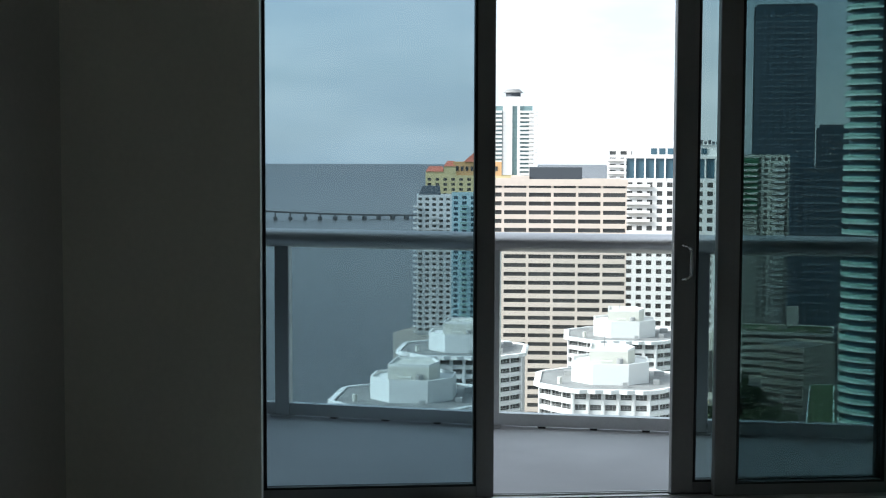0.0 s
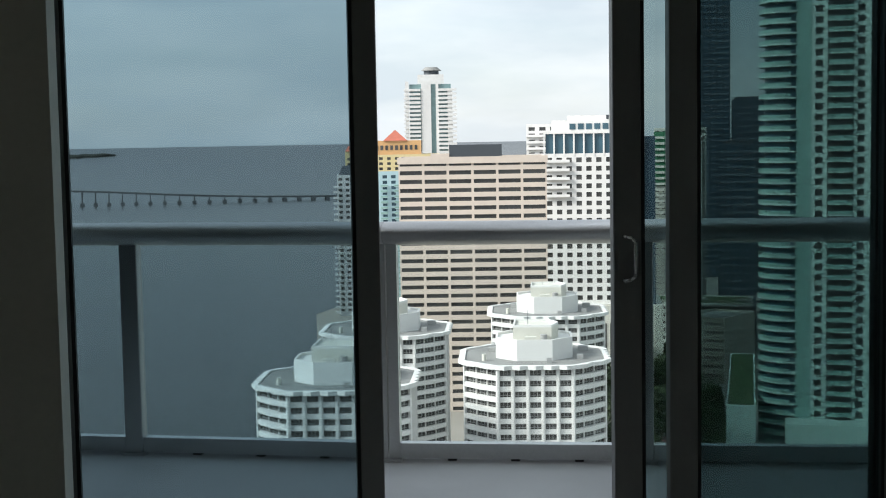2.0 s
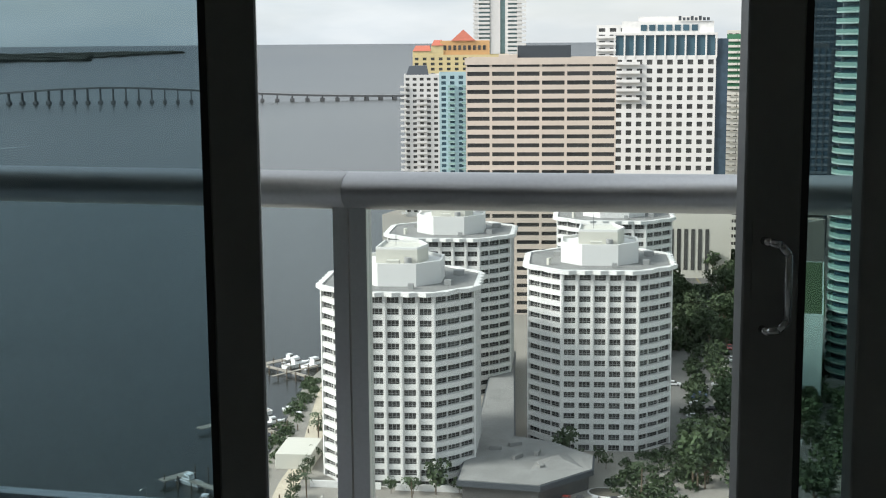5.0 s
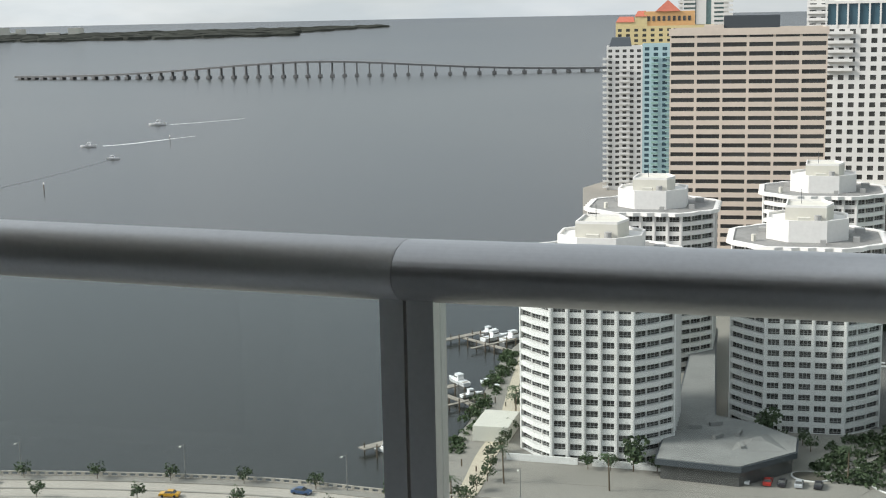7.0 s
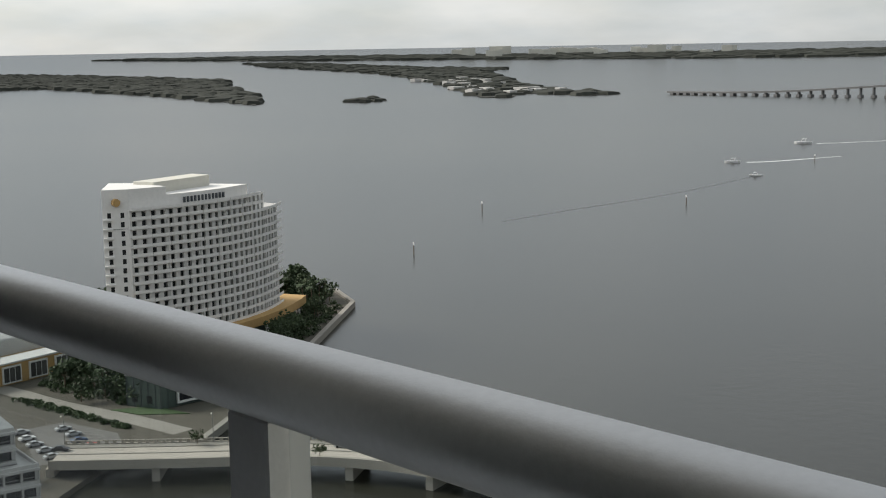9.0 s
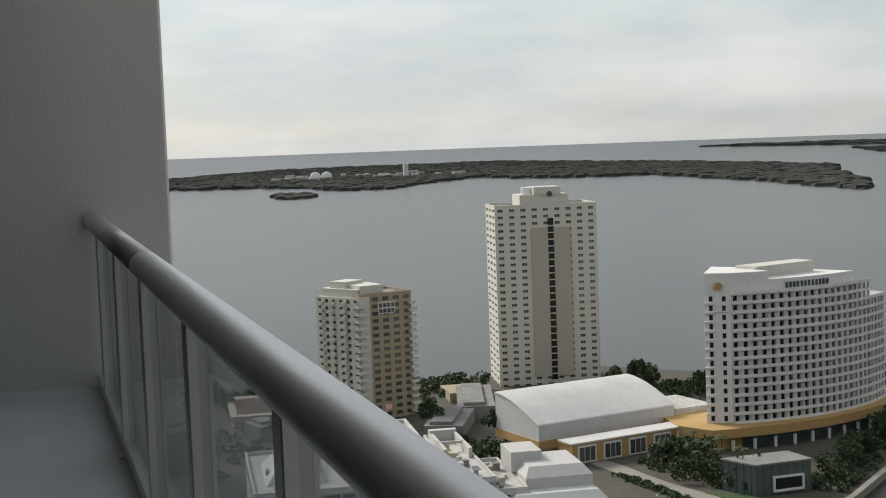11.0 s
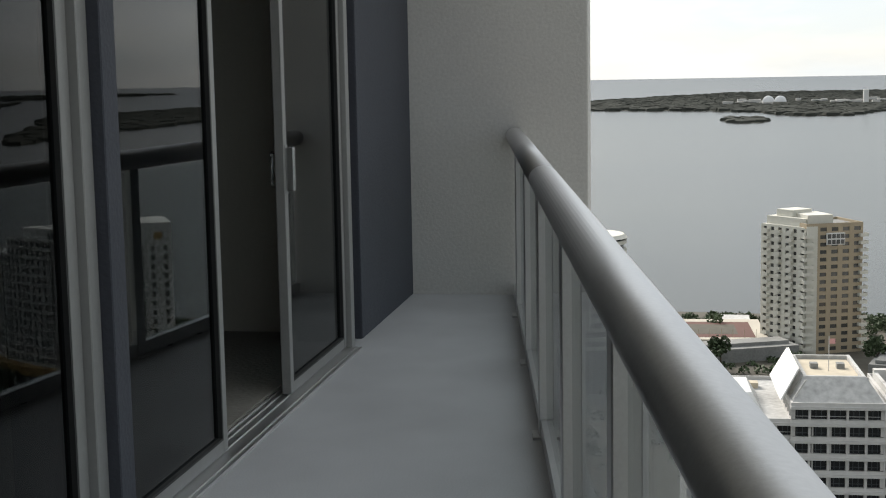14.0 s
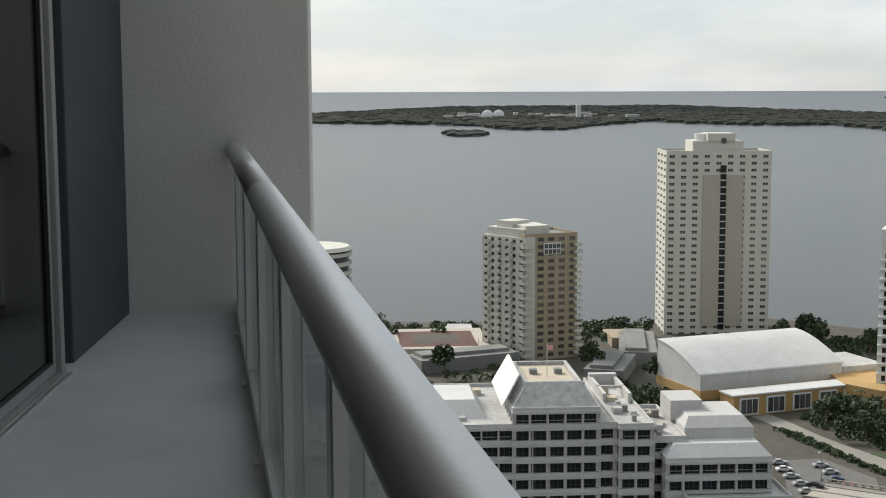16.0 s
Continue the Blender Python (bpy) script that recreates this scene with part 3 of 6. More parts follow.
def white_tower(x, y, rz, keep):
    """An eight-sided white apartment slab tower with ribbon corners, a toothed parapet and a stepped penthouse."""
    t = thing("apartment_tower", "white concrete apartment tower with dark windows and stepped rooftop", "building", x, y, G, rz, "white apartment towers")
    h, c = 18.0, 9.5
    poly = [(-c, -h), (c, -h), (h, -c), (h, c), (c, h), (-c, h), (-h, c), (-h, -c)]
    W, P, Q = Shape(), [], []
    fl, fh = 17, 2.75
    for i in range(8):
        a, b = poly[i], poly[(i + 1) % 8]
        if i % 2 == 0:
            facade(W, P if i in (0, 2) else Q, a, b, 0.8, fl, fh, 5, 2.75, 0.75, 2.25, 0.45)
        else:
            facade(W, P if i in (1, 7) else Q, a, b, 0.8, fl, fh, 3, 3.75, 0.75, 2.25, 0.45)
    W.prism(ring(poly, 0.3), 0, 0.8)
    top = 0.8 + fl * fh
    W.prism(poly, top - 0.05, top + 0.3)
    part("wall", W, M_WHITE, t)
    glaze(t, P + Q, M_WINDOW, M_GREYFRAME, keep)
    for i in (0, 1, 2, 3, 7):
        a, b = Vector(poly[i]), Vector(poly[(i + 1) % 8])
        u = (b - a).normalized()
        r = math.degrees(math.atan2(u.y, u.x))
        n = 5 if i % 2 == 0 else 1
        for k in range(n + 1):
            p = a + (b - a) * k / n
            part("pier", Shape().box(-0.22, 0.22, -0.5, 0.02, 0, top), M_WHITE, t, m=pose(p.x, p.y, 0, 0, 0, r))
    for j in range(fl):
        for i in (1, 7):
            a, b = Vector(poly[i]), Vector(poly[(i + 1) % 8])
            u = b - a
            r = math.degrees(math.atan2(u.y, u.x))
            part("spandrel", Shape().prism([(0, 0), (0, -0.35), (u.length / 2, -0.95), (u.length, -0.35), (u.length, 0)], 0, 1.2), M_WHITE, t, m=pose(a.x, a.y, 0.32 + j * fh, 0, 0, r))
    R = Shape()
    parapet(R, ring(poly, 0.9), top - 0.35, top + 0.75, 0.8)
    big = ring(poly, 0.9)
    for i in range(8):
        a, b = Vector(big[i]), Vector(big[(i + 1) % 8])
        n = 5 if i % 2 == 0 else 2
        u = (b - a).normalized()
        o = Vector((u.y, -u.x))
        for k in range(n):
            p, q = a + (b - a) * k / n, a + (b - a) * (k + 1) / n
            R.prism([tuple(p), tuple((p + q) / 2 + o * 0.9), tuple(q)], top - 0.3, top + 0.72)
    part("parapet", R, M_WHITE, t, "toothed white parapet")
    part("roof", Shape().prism(ring(poly, -0.1), top + 0.3, top + 0.45), M_ROOFGREY, t, "grey gravel roof")
    o = lambda h, c: [(-c, -h), (c, -h), (h, -c), (h, c), (c, h), (-c, h), (-h, c), (-h, -c)]
    pa = Shape().prism(o(10, 4.6), top + 0.4, top + 5.2)
    parapet(pa, o(10, 4.6), top + 5.2, top + 5.9, 0.5)
    part("penthouse", pa, M_WHITE, t, "white stepped penthouse")
    part("penthouse_upper", Shape().prism([(-5.5, -6), (4.5, -6.5), (6.5, 0), (4, 6), (-5, 6)], top + 5.2, top + 8.6), M_WHITE2, t)
    for a, b, w in ((-12, 5, 2.2), (11, -8, 1.6), (12, 6, 2.6), (-6, 13, 1.8), (3, -13.5, 1.3)):
        part("roof_unit", Shape().box(a, a + w, b, b + w * 0.8, top + 0.4, top + 1.7), M_GREYFRAME, t, m=pose(0, 0, 0))
    part("roof_vent", Shape().box(-2.5, 0.5, -9.8, -8, top + 5.2, top + 6.6), M_WHITE2, t)
    part("roof_tank", Shape().tube((2.4, -7.6, top + 5.2), (2.4, -7.6, top + 7.0), 0.9, n=12), M_GREYFRAME, t)
    part("aerial", Shape().tube((-1.5, 1.0, top + 8.6), (-1.5, 1.0, top + 12.5), 0.07, n=5), M_DARKFRAME, t)
    for a, b in ((-7.2, 1.5), (5.6, 1.3)):
        part("louvre", Shape().prism([(a, -9.9), (a + b, -9.9), (a + b, -9.6), (a, -9.6)], top + 1.0, top + 2.6), M_GREYFRAME, t, m=pose(0, 0, 0) if abs(a) < 4.6 else pose(-a * 0.62, 0, 0))
    upper = [(-5.5, -6), (4.5, -6.5), (6.5, 0), (4, 6), (-5, 6)]
    rim = Shape()
    parapet(rim, upper, top + 8.6, top + 9.2, 0.35)
    part("penthouse_rim", rim, M_WHITE, t)
    part("roof_vent", Shape().tube((-13, -13 + 4, top + 0.4), (-13, -9, top + 2.2), 0.6), M_WHITE2, t)
    return t


white_tower(-124, 301, 16, 255)
white_tower(-86.5, 345, 16, 255)
white_tower(-143, 384, 16, 50)
white_tower(-106, 436, 16, 30)


def slab_block(name, label, p0, p1, depth, z0, z1, bays, fh, ww, sill, head, wall_mat, glass, bars=None, keep=300, rec=0.5, side_bays=0):
    """A straight block whose front runs from p0 to p1 as seen from the balcony, with real openings."""
    a, b = Vector(p0), Vector(p1)
    u = b - a
    t = thing(name, label, "building", a.x, a.y, z0, math.degrees(math.atan2(u.y, u.x)))
    L = u.length
    fl = int((z1 - z0) / fh)
    lift = (z1 - z0) - fl * fh
    W, P = Shape(), []
    facade(W, P, (0, 0), (L, 0), lift, fl, fh, bays, ww, sill, head, rec)
    if lift > 0.01:
        W.box(0, L, 0, depth, 0, lift)
    if side_bays:
        facade(W, P, (L, 0), (L, depth), lift, fl, fh, side_bays, depth / side_bays * 0.6, sill, head, rec)
        facade(W, P, (0, depth), (0, 0), lift, fl, fh, side_bays, depth / side_bays * 0.6, sill, head, rec)
    else:
        W.face((L, 0, lift), (L, depth, lift), (L, depth, z1 - z0), (L, 0, z1 - z0))
        W.face((0, depth, lift), (0, 0, lift), (0, 0, z1 - z0), (0, depth, z1 - z0))
    W.face((L, depth, lift), (0, depth, lift), (0, depth, z1 - z0), (L, depth, z1 - z0))
    parapet(W, [(0, 0), (L, 0), (L, depth), (0, depth)], z1 - z0, z1 - z0 + 1.0, 0.4)
    part("wall", W, wall_mat, t)
    part("roof", Shape().box(0.3, L - 0.3, 0.3, depth - 0.3, z1 - z0 - 0.1, z1 - z0 + 0.1), M_ROOFGREY, t)
    P.sort(key=lambda q: -q[0].z)
    glaze(t, P, glass, bars, keep)
    return t, L, z1 - z0


def balconies(t, x0, x1, y0, y1, z0, floors, fh, slab_mat, rail_mat, height=1.0):
    s = Shape().box(x0, x1, y0, y1, 0, 0.25).mesh("balcony", slab_mat)
    r = Shape().box(x0, x1, y0, y0 + 0.08, 0.25, height + 0.25).box(x0, x0 + 0.08, y0 + 0.08, y1, 0.25, height + 0.25).box(x1 - 0.08, x1, y0 + 0.08, y1, 0.25, height + 0.25).mesh("balcony_rail", rail_mat)
    for j in range(floors):
        b = part("balcony", s, slab_mat, t, m=pose(0, 0, z0 + j * fh))
        part("balcony_rail", r, rail_mat, b)


# beige office block
t, L, H = slab_block("office_block", "beige concrete office block with long ribbon windows", (-174, 480), (-121, 496.5), 30, G, -8, 6, 3.32, 8.3, 1.1, 2.65, M_BEIGE, M_WINDOW, M_DARKFRAME, 174, 0.7)
part("roof_louvre", Shape().box(19, 39, 8, 18, H, H + 5.5), M_DARKFRAME, t, "dark louvred rooftop screen")
part("roof_plant", Shape().box(12, 19, 6, 16, H, H + 2.2), M_BEIGE, t)
part("cornice", Shape().box(-0.4, L + 0.4, -0.4, 0.0, H - 1.4, H + 1.1), M_BEIGE, t)

# white gridded bank tower
t, L, H = slab_block("bank_tower", "white gridded tower with square windows and a blue glass top", (-143.4, 580.7), (-101.4, 590), 32, -74, -8.7, 10, 3.78, 2.35, 0.9, 3.0, M_WHITE, M_WINDOW, None, 170, 0.5)
part("glass_top", Shape().box(0.6, L - 0.6, 0.6, 30, H, H + 9.6), M_WINBLUE, t, "blue glass upper storeys")
for k in range(11):
    part("top_fin", Shape().box(L * k / 10 - 0.35, L * k / 10 + 0.35, -0.2, 0.6, H, H + 10), M_WHITE, t)
part("crown", Shape().box(-0.5, L + 0.5, -0.3, 31, H + 9.6, H + 10.6).box(3, L - 1, 4, 26, H + 10.6, H + 15.5).box(10, L - 6, 6, 22, H + 15.5, H + 17.5), M_WHITE, t, "white stepped crown")
for k in range(7):
    part("crown_panel", Shape().box(11 + 3.6 * k, 13.6 + 3.6 * k, 3.7, 4.0, H + 11.4, H + 14.0), M_WINBLUE, t)
for k in range(8):
    part("sign_bar", Shape().box(27 + 1.7 * k, 28.2 + 1.7 * k, 3.3, 3.65, H + 15.7, H + (17.6 if k in (0, 3, 5) else 17.0)), M_DARKFRAME, t, "dark sign letter block")
part("side_curtain_wall", Shape().box(L, L + 5, 1, 30, -20, H + 8), M_DARKTOWER, t, "blue grey glass side wing")
part("podium", Shape().box(-2, L + 8, -3, 34, G + 74, -0.1), M_WHITE2, t, "white podium")
for k in range(14):
    part("podium_window", Shape().box(1 + 3 * k, 2.6 + 3 * k, -3.15, -3.0, -26, -8), M_WINDOW, t)
balconies(t, 0.1, 11, -1.6, 0.0, H - 18, 5, 3.78, M_WHITE, M_WHITE)

# white and pale blue waterfront condominiums
t, L, H = slab_block("condominium", "white condominium tower with balconies by the water", (-307.6, 735.7), (-288.7, 743.4), 26, G, -22, 5, 3.2, 2.2, 0.9, 2.5, M_WHITE, M_WINDOW, None, 130, 0.4, 4)
part("roof_slope", Shape().prism([(1, 1), (L - 6, 1), (L - 6, 20), (1, 20)], H, H + 6, None, [(3, 6), (L - 7, 6), (L - 7, 18), (3, 18)]), M_DARKFRAME, t, "dark sloped roof")
balconies(t, -2.2, 1.5, -1.6, 3, 3, 24, 3.2, M_WHITE, M_WHITE)
balconies(t, L / 2 - 3, L / 2 + 3, -1.5, 0, 3, 22, 3.2, M_WHITE, M_WHITE)
t, L, H = slab_block("condominium", "pale blue condominium tower with stacked balconies", (-288.7, 743.4), (-270, 750.5), 26, G, -21, 4, 3.2, 2.6, 0.7, 2.6, M_LIGHTBLUE, M_WINBLUE, None, 104, 0.4)
balconies(t, 5, 9, -1.5, 0, 3, 24, 3.2, M_LIGHTBLUE, M_TEALGLASS)
balconies(t, 13, 18, -1.5, 0, 3, 24, 3.2, M_LIGHTBLUE, M_TEALGLASS)

# orange and yellow condominium with red roofs
t, L, H = slab_block("condominium", "orange and yellow condominium with red pitched roofs", (-341.4, 830), (-283, 852), 30, G, -12, 12, 3.3, 2.4, 0.8, 2.6, M_YELLOW, M_WINDOW, None, 96, 0.4)
part("upper_block", Shape().box(18, 50, 1, 28, H, H + 10), M_ORANGE, t, "orange upper storeys")
part("gable_roof", Shape().prism([(25, 0), (41, 0), (41, 24), (25, 24)], H + 10, H + 17, None, [(32.8, 4), (33.2, 4), (33.2, 20), (32.8, 20)]), M_REDTILE, t, "red hipped roof")
for a, b, c in ((0, 12, 3.5), (12, 20, 7)):
    part("red_roof", Shape().prism([(a, 0), (b, 0), (b, 14), (a, 14)], H + c, H + c + 3.5, None, [(a + 2, 5), (b - 1, 5), (b - 1, 9), (a + 2, 9)]), M_REDTILE, t)
    part("roof_storey", Shape().box(a, b, 0.5, 14, H, H + c), M_YELLOW, t)
for k in range(9):
    part("upper_window", Shape().box(20 + 3.2 * k, 21.8 + 3.2 * k, 0.8, 1.0, H + 4, H + 7), M_WINDOW, t)

# slim tower with a round crown
t = thing("residential_tower", "slim white and green glass tower with a round crown", "building", -320.5, 942.2, G, facing(-320.5, 942.2))
part("core", Shape().box(-15, 15, 0, 26, 0, 143), M_MIDGLASS, t, "green glass storeys")
for a, b in ((-6.5, 0.5), (4, 6), (12.5, 16), (-18, -15.5)):
    part("white_pier", Shape().box(a, b, -1.2, 0, 0, 145 if b < 7 else 138), M_WHITE, t)
for j in range(46):
    part("floor_band", Shape().box(-19, -7, -1.8, 0, 3 + j * 3, 4.7 + j * 3), M_WHITE, t)
    part("floor_band", Shape().box(6, 19, -1.8, 0, 3 + j * 3, 4.7 + j * 3), M_WHITE, t)
part("crown_block", Shape().box(-9, 10, 2, 22, 143, 150), M_WHITE, t)
part("crown_drum", Shape().tube((1, 10, 150), (1, 10, 153), 5.5, n=24), M_DARKFRAME, t)
part("crown_disc", Shape().tube((1, 10, 153), (1, 10, 155.5), 7.5, 4.5, n=24), M_ROOFGREY, t, "grey round crown")

# far towers
t, L, H = slab_block("residential_tower", "white tower with balconies behind the bank", (-176, 672), (-160, 675), 20, G, 5, 3, 3.2, 3.2, 0.8, 2.6, M_WHITE, M_WINDOW, None, 60, 0.8)
balconies(t, 0, 16, -1.4, 0, H - 60, 18, 3.2, M_WHITE, M_WHITE)
t, L, H = slab_block("residential_tower", "white and grey tower with balconies and a green scaffold net", (-122.3, 736), (-94.9, 740), 24, G, 2.0, 8, 3.1, 2.0, 0.8, 2.5, M_WHITE2, M_WINDOW, None, 100, 0.8)
part("scaffold_net", Shape().box(0, 11.5, -0.75, -0.6, H - 30, H - 1), M_GREENMESH, t, "green scaffold netting")
balconies(t, 19, 25.4, -1.6, 0, 3, 33, 3.1, M_WHITE, M_WHITE)
balconies(t, 0.3, 5.6, -1.6, -0.76, 3, 33, 3.1, M_WHITE2, M_WHITE2)
balconies(t, 5.9, 11.2, -1.6, -0.76, 3, 33, 3.1, M_WHITE2, M_WHITE2)


def glass_tower(label, p0, p1, z1, step, depth=34, panes=9):
    a, b = Vector(p0), Vector(p1)
    u = b - a
    t = thing("office_tower", label, "building", a.x, a.y, G, math.degrees(math.atan2(u.y, u.x)))
    L, H = u.length, z1 - G
    part("curtain_wall", Shape().box(0, L, 0, depth, 0, H), M_DARKTOWER, t)
    for j in range(int(H / step)):
        part("floor_band", Shape().box(-0.15, L + 0.15, -0.25, 0, j * step, j * step + 1.2), M_BANDFRAME, t)
    for k in range(panes + 1):
        part("mullion", Shape().box(L * k / panes - 0.3, L * k / panes + 0.3, -0.45, 0, 0, H), M_DARKFRAME, t)
    part("roof", Shape().box(1.5, L - 1.5, 2, depth - 2, H, H + 2), M_DARKFRAME, t)


glass_tower("tall dark blue glass office tower", (-154, 981.5), (-112, 987.6), 107, 4.1)
glass_tower("dark glass office tower with a flat roof", (-98.8, 888.3), (-78.5, 890.6), 20.3, 4.0)
glass_tower("dark glass office block", (-82, 690), (-64, 692), -6, 3.8, 24, 6)
glass_tower("bluish glass office tower", (-72, 800), (-40, 802), 8, 4.0, 30, 8)

# teal condominium with curved balconies
t = thing("condominium_tower", "pale green condominium tower with curved teal glass balconies", "building", -33.5, 394, G, 4)
H = 175
W, P = Shape(), []
FH = 3.0
facade(W, P, (14.5, 0), (19, 0), 24, 50, FH, 1, 2.0, 0.6, 2.4, 0.4)
facade(W, P, (26, 0), (34, 0), 24, 50, FH, 2, 1.9, 0.6, 2.4, 0.4)
facade(W, P, (42, 0), (52, 0), 24, 50, FH, 4, 1.5, 0.6, 2.4, 0.4)
W.box(10.5, 14.5, 0.0, 20, 24, H).box(14.5, 60, 0.5, 24, 24, H)
part("wall", W, M_TEALWALL, t)
P.sort(key=lambda q: q[0].z)
glaze(t, P, M_WINDOW, None, 120)
bal = []
for k in range(13):
    a = math.pi * (0.5 + k / 12)
    bal.append((9 + 9 * math.cos(a), 9 + 9.5 * math.sin(a)))
curve = [(10.5, 18.5)] + bal + [(10.5, -0.5)]
core = [(10.5, 17)] + [(9 + 7.4 * math.cos(math.pi * (0.5 + k / 12)), 9 + 7.9 * math.sin(math.pi * (0.5 + k / 12))) for k in range(13)] + [(10.5, 1.1)]
part("rounded_bay", Shape().prism(core, 8, H), M_WINBLUE, t, "dark glass rounded corner")
slab_me = Shape().prism(curve, -0.15, 0.3).mesh("balcony", M_TEALWALL)
gl = Shape()
outer = curve[1:-1]
for a, b in zip(outer, outer[1:]):
    gl.face((*a, 0.3), (*b, 0.3), (*b, 1.35), (*a, 1.35))
    ia, ib = (Vector(a) + (Vector((9, 9)) - Vector(a)) * 0.012), (Vector(b) + (Vector((9, 9)) - Vector(b)) * 0.012)
    gl.face((*ib, 0.3), (*ia, 0.3), (*ia, 1.35), (*ib, 1.35))
    gl.face((*a, 1.35), (*b, 1.35), (*ib, 1.35), (*ia, 1.35))
gl_me = gl.mesh("balcony_glass", M_TEALGLASS)
in_me = Shape().box(19.2, 25.8, -1.4, 0.5, 0, 0.3).mesh("balcony", M_TEALWALL)
ing_me = Shape().box(19.2, 25.8, -1.4, -1.32, 0.3, 1.35).mesh("balcony_glass", M_TEALGLASS)
in2_me = Shape().box(34.3, 41.7, -1.4, 0.5, 0, 0.3).mesh("balcony", M_TEALWALL)
in2g_me = Shape().box(34.3, 41.7, -1.4, -1.32, 0.3, 1.35).mesh("balcony_glass", M_TEALGLASS)
for j in range(55):
    z = 10 + j * FH
    b = part("balcony", slab_me, None, t, m=pose(0, 0, z))
    part("balcony_glass", gl_me, None, b)
    if z > 24:
        b = part("balcony", in_me, None, t, m=pose(0, 0, z))
        part("balcony_glass", ing_me, None, b)
        b = part("balcony", in2_me, None, t, m=pose(0, 0, z))
        part("balcony_glass", in2g_me, None, b)
part("loggia", Shape().box(19, 26, 0.1, 0.5, 24, H).box(34, 42, 0.1, 0.5, 24, H), M_WINDOW, t)
part("glazed_strip", Shape().box(10.5, 14.5, -0.1, 0.0, 10, H), M_TEALGLASS, t)
part("podium", Shape().box(8, 60, -14, 26, 0, 24), M_TEALWALL, t, "pale green podium with a terrace")
part("terrace_wall", Shape().box(8, 60, -14, -13.5, 24, 25.2), M_TEALWALL, t)
for k in range(10):
    part("roof_rib", Shape().box(11 + 4.6 * k, 11.5 + 4.6 * k, -13.4, -2, 24, 24.5), M_TEALWALL, t)

# white garage with a planted green roof beside the avenue
t, L, H = slab_block("parking_garage", "white garage building with small windows and a planted roof", (-21, 372), (1, 292), 24, G, -88, 22, 3.4, 2.3, 0.9, 2.4, M_TEALWALL, M_WINBLUE, None, 132, 0.4)
part("roof_sheet", Shape().box(0.6, L - 0.6, 0.6, 23, H + 0.1, H + 0.5), M_TEALWALL, t, "pale green ribbed roof")
for k in range(12):
    part("roof_rib", Shape().box(4 + 6.5 * k, 4.4 + 6.5 * k, 0.6, 23, H + 0.5, H + 0.9), M_WHITE, t)
t, L, H = slab_block("garden_block", "narrow white block with a planted roof by the avenue", (-50, 470), (-40.5, 380), 8, G, -76, 24, 3.3, 2.2, 0.8, 2.4, M_TEALWALL, M_WINBLUE, None, 60, 0.4)
part("planted_roof", Shape().box(0.6, L - 0.6, 0.6, 8.4, H + 0.1, H + 0.9), M_GRASS, t, "green planted roof")
t, L, H = slab_block("parking_garage", "low white car park with open decks", (-111, 653), (-62, 658), 30, G, -82, 6, 3.6, 8.5, 1.2, 2.9, M_WHITE2, M_WINDOW, None, 40, 1.5)
part("planted_roof", Shape().box(2, L - 2, 2, 28, H + 0.1, H + 0.8), M_GRASS, t)
for k in range(5):
    part("roof_path", Shape().box(4 + 9.4 * k, 9 + 9.4 * k, 4 + 3 * (k % 3), 9 + 6 * (k % 3), H + 0.8, H + 1.3), M_SAND if k % 2 else M_PAVING, t)
t, L, H = slab_block("low_office", "low grey office building by the avenue", (-82, 573), (-64, 565.5), 26, G, -77, 2, 3.6, 8.2, 1.3, 2.5, M_GREYBEIGE, M_WINDOW, None, 24, 0.5)

# ---- island buildings ----
def arc(p0, p1, bulge, n):
    a, b = Vector(p0), Vector(p1)
    u = b - a
    o = Vector((u.y, -u.x)).normalized()
    return [tuple(a + u * k / n + o * bulge * 4 * (k / n) * (1 - k / n)) for k in range(n + 1)]


